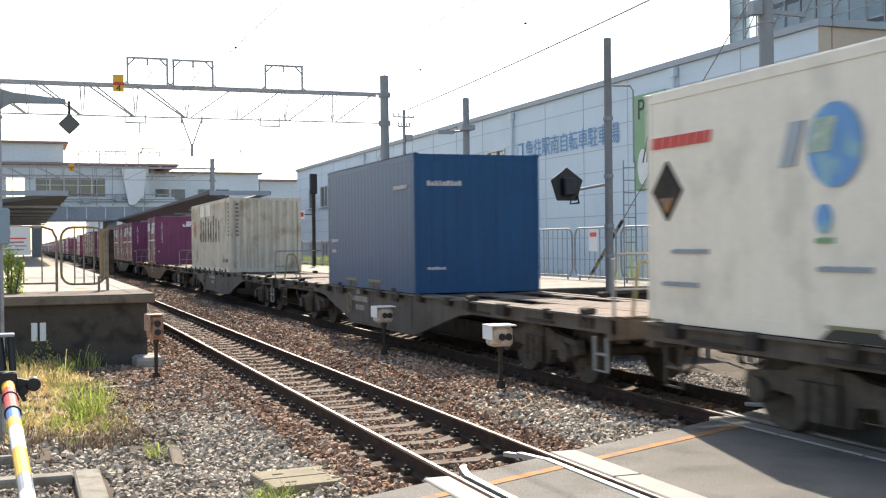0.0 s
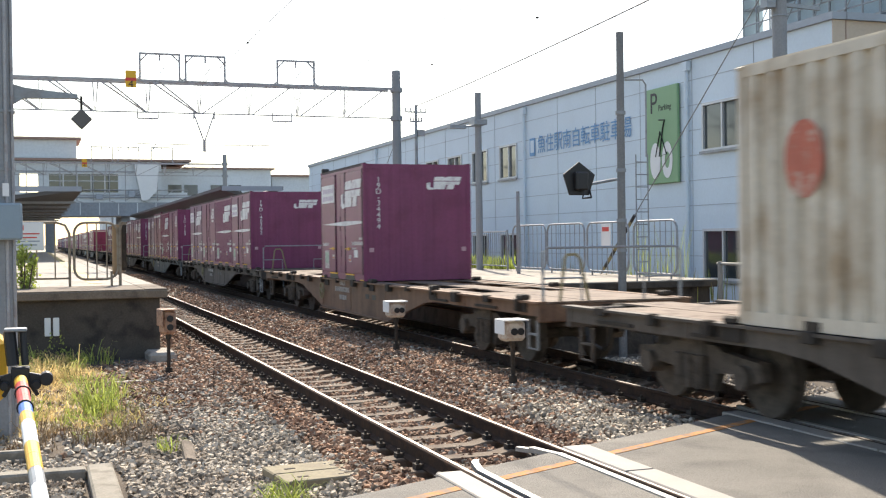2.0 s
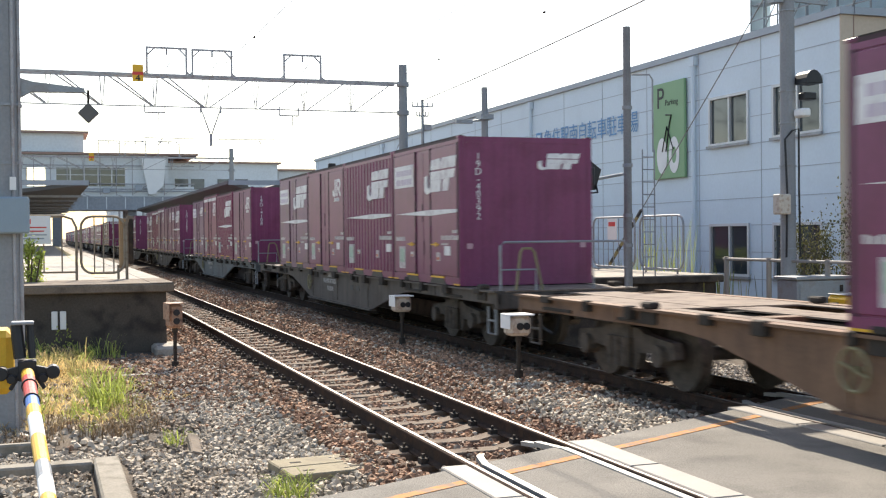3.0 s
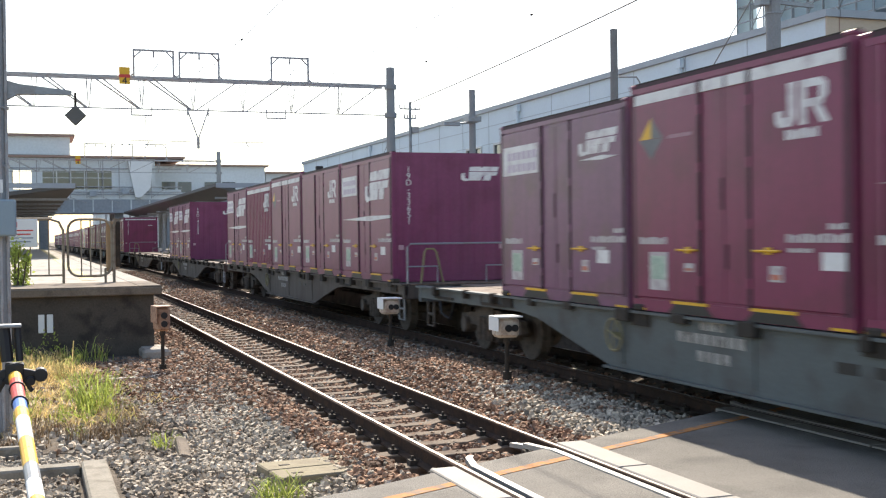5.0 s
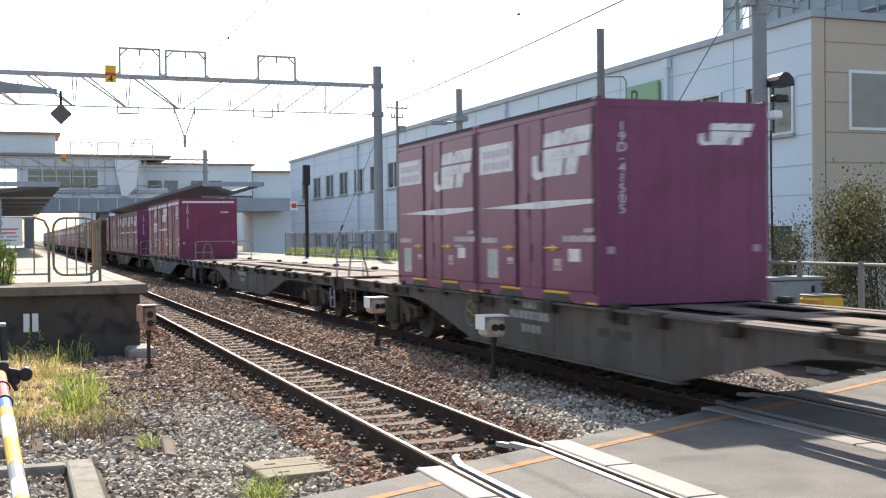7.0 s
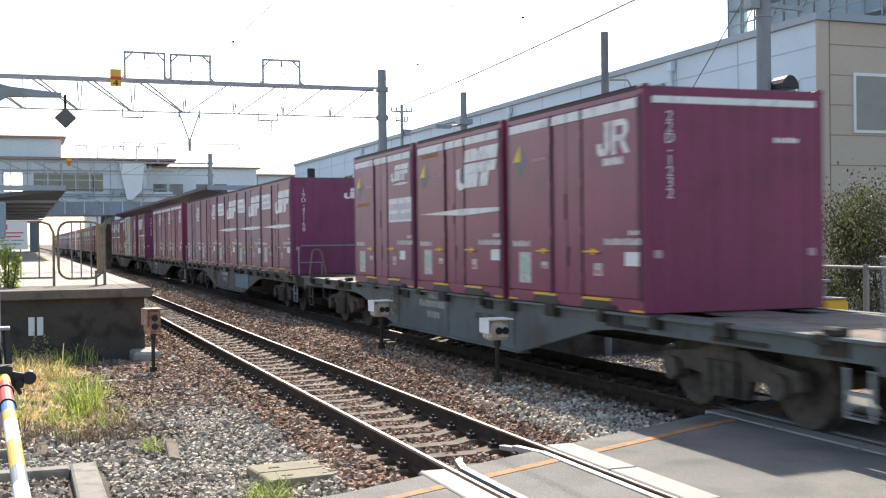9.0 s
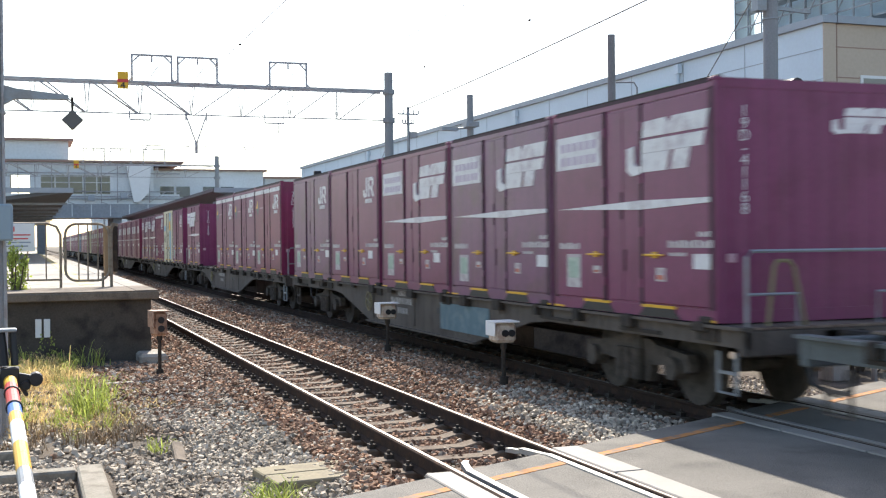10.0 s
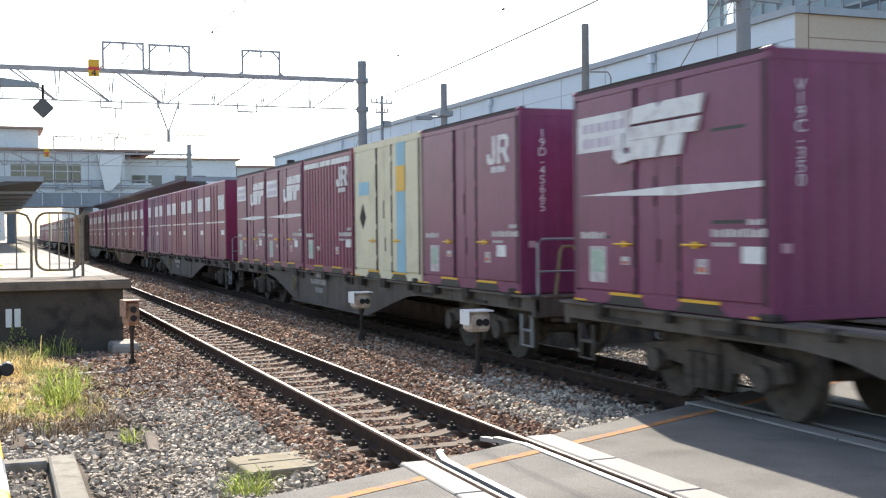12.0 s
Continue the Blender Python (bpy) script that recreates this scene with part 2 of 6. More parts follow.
def bar(bm, a, b, w, h):
    """A square bar from a to b, w wide and h high."""
    a, b = Vector(a), Vector(b)
    q = (b - a).to_track_quat("Z", "Y")
    rings = [[bm.verts.new(p + q @ Vector((sx * w / 2, sy * h / 2, 0))) for sx, sy in ((-1, -1), (1, -1), (1, 1), (-1, 1))] for p in (a, b)]
    for k in range(4):
        bm.faces.new((rings[0][k], rings[0][(k + 1) % 4], rings[1][(k + 1) % 4], rings[1][k]))
    bm.faces.new(rings[0][::-1])
    bm.faces.new(rings[1])


def pipe(bm, pts, r, n=7):
    """One unbroken round pipe through the points."""
    pts = [Vector(p) for p in pts]
    rings = []
    up = None
    for k, p in enumerate(pts):
        d = (pts[min(k + 1, len(pts) - 1)] - pts[max(k - 1, 0)])
        if d.length < 1e-6:
            d = pts[k] - pts[k - 1]
        d.normalize()
        if up is None or abs(up.dot(d)) > 0.98:
            up = Vector((0, 0, 1)) if abs(d.z) < 0.9 else Vector((1, 0, 0))
        side = d.cross(up).normalized()
        up = side.cross(d).normalized()
        rings.append([bm.verts.new(p + r * (math.cos(a * math.tau / n) * side + math.sin(a * math.tau / n) * up)) for a in range(n)])
    for a, b in zip(rings, rings[1:]):
        for k in range(n):
            bm.faces.new((a[k], a[(k + 1) % n], b[(k + 1) % n], b[k]))
    bm.faces.new(rings[0][::-1])
    bm.faces.new(rings[-1])


def prism(bm, outline, axis, a, b):
    """An outline of two coordinates, drawn out along an axis from a to b."""
    def put(p, d):
        return {"x": (d, p[0], p[1]), "y": (p[0], d, p[1]), "z": (p[0], p[1], d)}[axis]
    lo, hi = [bm.verts.new(put(p, a)) for p in outline], [bm.verts.new(put(p, b)) for p in outline]
    n = len(outline)
    bm.faces.new(lo[::-1])
    bm.faces.new(hi)
    for k in range(n):
        bm.faces.new((lo[k], lo[(k + 1) % n], hi[(k + 1) % n], hi[k]))


def mesh_of(name, bm, mat, bevel=0.0, smooth=False):
    bmesh.ops.recalc_face_normals(bm, faces=bm.faces)
    if bevel:
        sharp = [e for e in bm.edges if len(e.link_faces) == 2 and e.calc_face_angle(0) > 0.7]
        bmesh.ops.bevel(bm, geom=sharp, offset=bevel, segments=1, affect="EDGES", clamp_overlap=True)
    me = bpy.data.meshes.new(name)
    bm.to_mesh(me)
    bm.free()
    me.materials.append(M[mat] if isinstance(mat, str) else mat)
    if smooth:
        for p in me.polygons:
            p.use_smooth = True
    return me


def part(name, bm, mat, parent=None, label="", bevel=0.0, smooth=False):
    ob = new(name, mesh_of(name, bm, mat, bevel, smooth))
    if parent is not None:
        ob.parent = parent
    if label:
        ob["label"] = label
    return ob


def solo(name, bm, mat, label, category, kind="", bevel=0.0, group="", smooth=False):
    return tagged(part(name, bm, mat, None, "", bevel, smooth), label, category, group, kind)


def thing(name, label, category, at=(0, 0, 0), group="", kind=""):
    ob = new(name)
    ob.empty_display_size = 0.3
    ob.location = at
    return tagged(ob, label, category, group, kind)


def boxes(*rows):
    bm = bmesh.new()
    for r in rows:
        box(bm, *r)
    return bm

# ---------------------------------------------------------------- plan
NEAR_TRACK, FAR_TRACK, HALF = 3.86, 7.77, 0.566
PLATFORM_EDGE, PLATFORM_TOP = 2.33, 1.03
FACADE = 17.0


def ground_level(x):
    knots = ((-60, -0.55), (-1.5, -0.36), (1.2, -0.33), (2.2, -0.32), (2.7, -0.23), (4.95, -0.23), (5.5, -0.10), (6.2, -0.10), (6.75, -0.24), (9.0, -0.24), (9.6, -0.5), (60, -0.5))
    for (a, za), (b, zb) in zip(knots, knots[1:]):
        if a <= x <= b:
            return za + (zb - za) * (x - a) / (b - a)
    return -0.55


def road_edge(x):
    return 8.42 + 0.47 * (x - 2.5)


def build_ground():
    solo("ground", boxes((-2500, 2500, -1500, 3500, -1.6, -0.6)), "ground", "bare trackside soil with thin dry grass", "ground", "structure")
    bm = bmesh.new()
    xs = [-12, -4, -1.5, 0, 1.2, 1.8, 2.2, 2.7, 3.3, 4.4, 5.0, 5.4, 5.8, 6.2, 6.5, 7.2, 8.4, 9.0, 9.6, 12, 16.5, 40]
    ys = [-40, 0] + [4 + 0.5 * k for k in range(60)] + [36, 40, 50, 60, 80, 110, 150, 200, 300, 600, 1200]
    grid = [[bm.verts.new((x, y, ground_level(x) + (0.05 * noise.noise((x * 1.3, y * 1.3, 0)) if y < 60 else 0))) for x in xs] for y in ys]
    for r0, r1 in zip(grid, grid[1:]):
        for k in range(len(xs) - 1):
            bm.faces.new((r0[k], r0[k + 1], r1[k + 1], r1[k]))
    solo("ballast_bed", bm, "ballast", "brown ballast bed under and between the tracks", "ballast", "structure", smooth=True)


def build_stones():
    """Loose crushed stone, many thousand pieces, in one mesh."""
    rng = np.random.default_rng(5)
    shapes = []
    for s in range(24):
        v = np.array([(-1, -1, -1), (1, -1, -1), (1, 1, -1), (-1, 1, -1), (-1, -1, 1), (1, -1, 1), (1, 1, 1), (-1, 1, 1)], float)
        v *= np.array((1.0, 0.75, 0.6)) * rng.uniform(0.65, 1.1, (8, 3))
        v[4:, :2] *= rng.uniform(0.4, 0.9)
        shapes.append(v)
    faces = np.array(((3, 2, 1, 0), (4, 5, 6, 7), (0, 1, 5, 4), (1, 2, 6, 5), (2, 3, 7, 6), (3, 0, 4, 7)))
    verts, polys, base = {0: [], 1: []}, {0: [], 1: []}, {0: 0, 1: 0}
    for x0, x1, y0, y1, per in ((-0.6, 6.7, 8.0, 14, 640), (-0.3, 6.7, 14, 20, 450), (1.0, 6.8, 20, 28, 260), (2.5, 6.8, 28, 46, 120), (2.5, 6.8, 46, 75, 40), (6.7, 11.5, 9.5, 20, 240), (6.8, 9.2, 20, 40, 100), (-2.5, -0.6, 6, 14, 80)):
        count = int((x1 - x0) * (y1 - y0) * per)
        for x, y, u, a, b, c in zip(rng.uniform(x0, x1, count), rng.uniform(y0, y1, count), rng.uniform(0, 1, count), rng.uniform(0, 6.28, count), rng.uniform(-0.5, 0.5, count), rng.uniform(-0.5, 0.5, count)):
            if y < road_edge(x) + 0.05 or (x < 2.35 and y > 22.0):
                continue
            across = min(abs(x - NEAR_TRACK), abs(x - FAR_TRACK))
            if abs(across - HALF) < 0.12:
                continue
            near_sleeper = abs((y - 9.2 + 0.29) % 0.58 - 0.29) < 0.135
            if across < 0.99 and near_sleeper and rng.random() < (0.85 if across < 0.5 else 0.55 if across < 0.76 else 0.12):
                continue
            if x < 1.2 + 0.3 * rng.normal() and y > 12.2 and u < 0.88:
                continue
            if ((x - 0.55) / 1.25) ** 2 + ((y - 13.45) / 0.95) ** 2 < 1 and u < 0.72:
                continue
            if 0.36 < x < 0.74 and y < 11.6 or (x < 0.7 and 11.25 < y < 11.6):
                continue
            size = 0.0155 + 0.019 * u * u + (0.006 if y > 20 else 0)
            z = ground_level(x) + 0.01 + 0.035 * rng.random()
            if across < 1.0:
                z = (-0.235 if across < 0.76 else -0.195) + 0.03 * rng.random()
            grey = (x < 2.6 and y < 15.5 + 1.5 * rng.normal()) or (5.2 < x < 6.9 and y < 13.0 + 1.2 * rng.normal()) or x > 8.5
            key = 0 if grey or rng.random() < 0.18 else 1
            m = np.array(Euler((b, c, a)).to_matrix())
            verts[key].append(shapes[int(u * 23.9)] @ m.T * size * 1.3 + (x, y, z))
            polys[key].append(faces + base[key])
            base[key] += 8
    for key, mat, label in ((0, "stone", "loose pale grey crushed ballast stones"), (1, "stone_brown", "loose rust-brown crushed ballast stones")):
        me = bpy.data.meshes.new("ballast_stones")
        me.from_pydata(np.concatenate(verts[key]).tolist(), [], np.concatenate(polys[key]).tolist())
        me.materials.append(M[mat])
        tagged(new("ballast_stones", me), label, "stones", "", "stuff")


def build_track(centre, name, near):
    """Two rails on sleepers, with clips."""
    track = thing(name, "railway track with dark rusty rails on concrete sleepers", "railway track", (centre, 0, 0), kind="structure")
    profile = [(-0.065, -0.165), (0.065, -0.165), (0.065, -0.15), (0.012, -0.125), (0.012, -0.04), (0.034, -0.03), (0.034, -0.006), (0.027, 0.0), (-0.027, 0.0), (-0.034, -0.006), (-0.034, -0.03), (-0.012, -0.04), (-0.012, -0.125), (-0.065, -0.15)]
    for side in (-1, 1):
        bm = bmesh.new()
        prism(bm, [(side * HALF + x, z - 0.002) for x, z in profile], "y", -60, 900)
        rail = part("rail", bm, "rail", track)
        bm = bmesh.new()
        box(bm, side * (HALF - 0.006) - 0.016, side * (HALF - 0.006) + 0.016, -60, 900, -0.002, 0.002)
        part("running_surface", bm, "railtop", rail, "polished bright rail head")
    me = None
    y, k = 9.2, 0
    rng = random.Random(4)
    clip = None
    while y < 110:
        if me is None:
            bm = bmesh.new()
            prism(bm, [(-1.0, -0.30), (1.0, -0.30), (0.98, -0.185), (0.72, -0.165), (0.45, -0.165), (0.3, -0.2), (-0.3, -0.2), (-0.45, -0.165), (-0.72, -0.165), (-0.98, -0.185)], "y", -0.11, 0.11)
            me = mesh_of("sleeper", bm, "sleeper", 0.012)
            bm = bmesh.new()
            for s in (-1, 1):
                for d in (-1, 1):
                    box(bm, s * HALF + d * 0.09 - 0.035, s * HALF + d * 0.09 + 0.035, -0.05, 0.05, -0.17, -0.12)
                    tube(bm, (s * HALF + d * 0.09, 0, -0.13), (s * HALF + d * 0.09, 0, -0.085), 0.017, n=6)
            clip = mesh_of("rail_clip", bm, "dark")
        ob = new("sleeper", me)
        ob.parent, ob.location = track, (rng.uniform(-0.015, 0.015), y, rng.uniform(-0.006, 0.004))
        ob.rotation_euler = (0, 0, rng.uniform(-0.012, 0.012))
        if y < 45 and near or y < 22:
            c = new("rail_clip", clip)
            c.parent, c.location = track, (0, y, 0)
        y += 0.58
        k += 1
    return track


def build_crossing():
    bm = bmesh.new()
    # asphalt in strips between the rails, leaving the flangeways open
    strips = [(-14, NEAR_TRACK - HALF - 0.275), (NEAR_TRACK - HALF + 0.12, NEAR_TRACK + HALF - 0.14), (NEAR_TRACK + HALF + 0.315, FAR_TRACK - HALF - 0.275), (FAR_TRACK - HALF + 0.12, FAR_TRACK + HALF - 0.14), (FAR_TRACK + HALF + 0.315, 40)]
    for a, b in strips:
        n = max(1, int((b - a) / 0.6))
        for k in range(n):
            x0, x1 = a + (b - a) * k / n, a + (b - a) * (k + 1) / n
            dz = -0.012
            prism(bm, [(x0, -9), (x1, -9), (x1, road_edge(x1) + 0.06 * noise.noise((x1 * 2, 0, 0))), (x0, road_edge(x0) + 0.06 * noise.noise((x0 * 2, 0, 0)))], "z", -0.5, dz)
    bmesh.ops.remove_doubles(bm, verts=bm.verts, dist=0.0005)
    solo("road", bm, "asphalt", "worn grey asphalt of the level crossing", "road", "structure")
    for a, b, off in ((-14, strips[0][1], 0.0), (*strips[1], 0), (*strips[2], 0), (*strips[3], 0), (strips[4][0], 30, 0)):
        bm = bmesh.new()
        prism(bm, [(a, road_edge(a) - 0.52), (b, road_edge(b) - 0.52), (b, road_edge(b) - 0.40), (a, road_edge(a) - 0.40)], "z", -0.05, -0.007)
        solo("road_line", bm, "orange", "worn orange line painted along the crossing edge", "road marking", "structure")
    for c in (NEAR_TRACK, FAR_TRACK):
        for s, w0, w1 in ((-1, 0.045, 0.27), (1, 0.045, 0.31)):
            for k in range(7):
                y1 = road_edge(c + s * 0.7) + 0.05 - k * 1.22
                x0, x1 = sorted((c + s * (HALF + w0), c + s * (HALF + w1)))
                solo("crossing_panel", boxes((x0, x1, y1 - 1.2, y1, -0.15, 0.002)), "panel", "pale worn concrete panel beside the crossing rail", "crossing panel", "structure", 0.01)
        for s in (-1, 1):
            x = c + s * (HALF - 0.115)
            end = road_edge(x)
            bm = bmesh.new()
            box(bm, x - 0.03, x + 0.03, -9, end - 0.1, -0.15, 0.001)
            prism(bm, [(x - 0.03, end - 0.1), (x + 0.03, end - 0.1), (x + 0.03 - s * 0.09, end + 0.28), (x - 0.03 - s * 0.09, end + 0.28)], "z", -0.05, -0.004)
            prism(bm, [(x - 0.03 - s * 0.09, end + 0.28), (x + 0.03 - s * 0.09, end + 0.28), (x + 0.03 - s * 0.16, end + 0.42), (x - 0.03 - s * 0.16, end + 0.42)], "z", -0.06, -0.02)
            solo("guard_rail", bm, "guard", "flared steel guard rail beside the running rail", "guard rail", "structure")


def build_platforms():
    p = thing("platform_left", "station platform with stained dark concrete end wall", "platform", kind="structure")
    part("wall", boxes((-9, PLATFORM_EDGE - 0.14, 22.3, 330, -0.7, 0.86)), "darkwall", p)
    part("slab", boxes((-9, PLATFORM_EDGE, 22.15, 330, 0.862, PLATFORM_TOP - 0.02)), "apron", p, "dark overhanging platform slab", 0.015)
    part("surface", boxes((-9, PLATFORM_EDGE - 0.43, 24.6, 330, PLATFORM_TOP - 0.0198, PLATFORM_TOP)), "concrete", p, "pale worn platform surface")
    part("apron", boxes((-9, PLATFORM_EDGE - 0.43, 22.17, 24.598, PLATFORM_TOP - 0.0198, PLATFORM_TOP)), "apron", p, "dirty brown platform end outside the gate")
    for k in range(40):
        part("edge_stone", boxes((PLATFORM_EDGE - 0.42, PLATFORM_EDGE - 0.01, 22.17 + k * 1.2, 23.35 + k * 1.2, PLATFORM_TOP - 0.0198, PLATFORM_TOP + 0.006)), "apron" if k < 2 else "concrete", p, "", 0.008)
    part("tactile_strip", boxes((1.05, 1.35, 26, 330, PLATFORM_TOP - 0.015, PLATFORM_TOP + 0.006)), "tactile", p, "faded yellow tactile strip")
    q = thing("platform_right", "far side platform with dark end wall", "platform", kind="structure")
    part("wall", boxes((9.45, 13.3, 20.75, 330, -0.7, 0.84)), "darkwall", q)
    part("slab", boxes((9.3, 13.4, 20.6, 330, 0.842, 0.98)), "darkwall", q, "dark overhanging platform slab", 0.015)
    part("surface", boxes((9.31, 13.39, 20.62, 330, 0.9802, 1.0)), "concrete", q, "pale worn platform surface")
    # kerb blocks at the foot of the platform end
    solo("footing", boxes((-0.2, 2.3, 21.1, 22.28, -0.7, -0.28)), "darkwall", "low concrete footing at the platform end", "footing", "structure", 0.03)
    solo("footing", boxes((1.9, 2.42, 21.5, 22.6, -0.6, -0.12)), "concrete", "pale concrete block at the platform corner", "footing", "structure", 0.05)


def railing_loop(bm, x0, x1, z0, z1, r=0.025, rad=0.22, bars=(), y=0.0):
    """A round-cornered hoop railing in a plane across the track."""
    pts = []
    for cx, cz, a0 in ((x1 - rad, z1 - rad, 0), (x0 + rad, z1 - rad, 90), (x0 + rad, z0 + rad, 180), (x1 - rad, z0 + rad, 270)):
        for k in range(5):
            a = radians(a0 + 22.5 * k)
            pts.append((cx + rad * math.cos(a), y, cz + rad * math.sin(a)))
    pts.append(pts[0])
    pipe(bm, pts, r)
    for b in bars:
        tube(bm, (b, y, z0), (b, y, z1), r * 0.6, n=6)


def build_platform_fence():
    t = thing("platform_railing", "faded brown steel hoop railing at the platform end", "railing", (0, 24.5, PLATFORM_TOP))
    bm = bmesh.new()
    pipe(bm, [(-1.6, 0, 1.31), (0.38, 0, 1.31), (0.55, 0, 1.25), (0.63, 0, 1.08), (0.63, 0, 0)], 0.028)
    pipe(bm, [(-1.6, 0, 0.17), (0.63, 0, 0.17)], 0.022)
    part("frame", bm, "railing", t)
    for x in (-1.2, -0.9, -0.6, -0.3, 0.0, 0.35):
        bm = bmesh.new()
        tube(bm, (x, 0, 0.17), (x, 0, 1.3), 0.014, n=6)
        part("upright", bm, "railing", t)
    g = thing("gate_railing", "round-cornered brown steel gate railing with upright bars", "railing", (0, 24.5, PLATFORM_TOP))
    bm = bmesh.new()
    railing_loop(bm, 0.72, 1.58, 0.14, 1.30, 0.027)
    tube(bm, (1.45, 0, 0), (1.45, 0, 0.3), 0.025)
    tube(bm, (1.62, 0, 0), (1.62, 0, 1.2), 0.03)
    part("frame", bm, "railing", g)
    for x in (0.98, 1.16, 1.36):
        bm = bmesh.new()
        tube(bm, (x, 0, 0.14), (x, 0, 1.3), 0.014, n=6)
        part("upright", bm, "railing", g)
    bm = bmesh.new()
    for k in range(4):
        y = 0.1 + 0.28 * k
        railing = [(1.60 + 0.06 * k, y, 0.25), (1.60 + 0.06 * k, y, 1.15), (1.66 + 0.05 * k, y, 1.32)]
        pipe(bm, railing, 0.026)
    f = thing("folded_gate", "folded brown steel gate leaves at the platform edge", "gate", (0, 24.5, PLATFORM_TOP))
    part("frame", bm, "railing", f)
    part("leaf", boxes((1.47, 1.62, 0.05, 0.09, 0.22, 1.26)), material("gate_board_brown", (0.34, 0.22, 0.12), 0.7, vary=0.2), f, "brown gate board", 0.02)
    part("leaf", boxes((1.68, 1.78, 0.35, 0.39, 0.3, 1.26)), "dark", f, "dark gate board", 0.02)
    s = thing("notice_board", "white notice board with red symbol and unreadable lines", "sign", (-0.3, 24.42, 2.28))
    part("board", boxes((-0.22, 0.44, 0, 0.03, -0.5, 0.06)), "white_p", s, "", 0.008)
    part("symbol", boxes((-0.16, 0.06, -0.006, 0, -0.1, 0.0)), "red", s, "red symbol")
    for k in range(4):
        part("text_line", boxes((-0.14, 0.36 - 0.05 * (k % 2), -0.006, 0, -0.18 - 0.075 * k, -0.155 - 0.075 * k)), "red" if k < 2 else "coping", s)


def truss_frame(bm, x0, x1, z0, z1, y, w=0.07):
    """A square bracket frame that stands on the beam."""
    bar(bm, (x0, y, z0), (x0, y, z1), w, w)
    bar(bm, (x1, y, z0), (x1, y, z1), w, w)
    bar(bm, (x0 - w / 2, y, z1), (x1 + w / 2, y, z1), w * 0.9, w)
    for x, s in ((x0, 1), (x1, -1)):
        bar(bm, (x, y, z1 - 0.28), (x + s * 0.28, y, z1), 0.05, 0.05)
        bar(bm, (x, y, z0 + 0.12), (x + s * 0.0 - s * 0.14, y, z0), 0.05, 0.05)


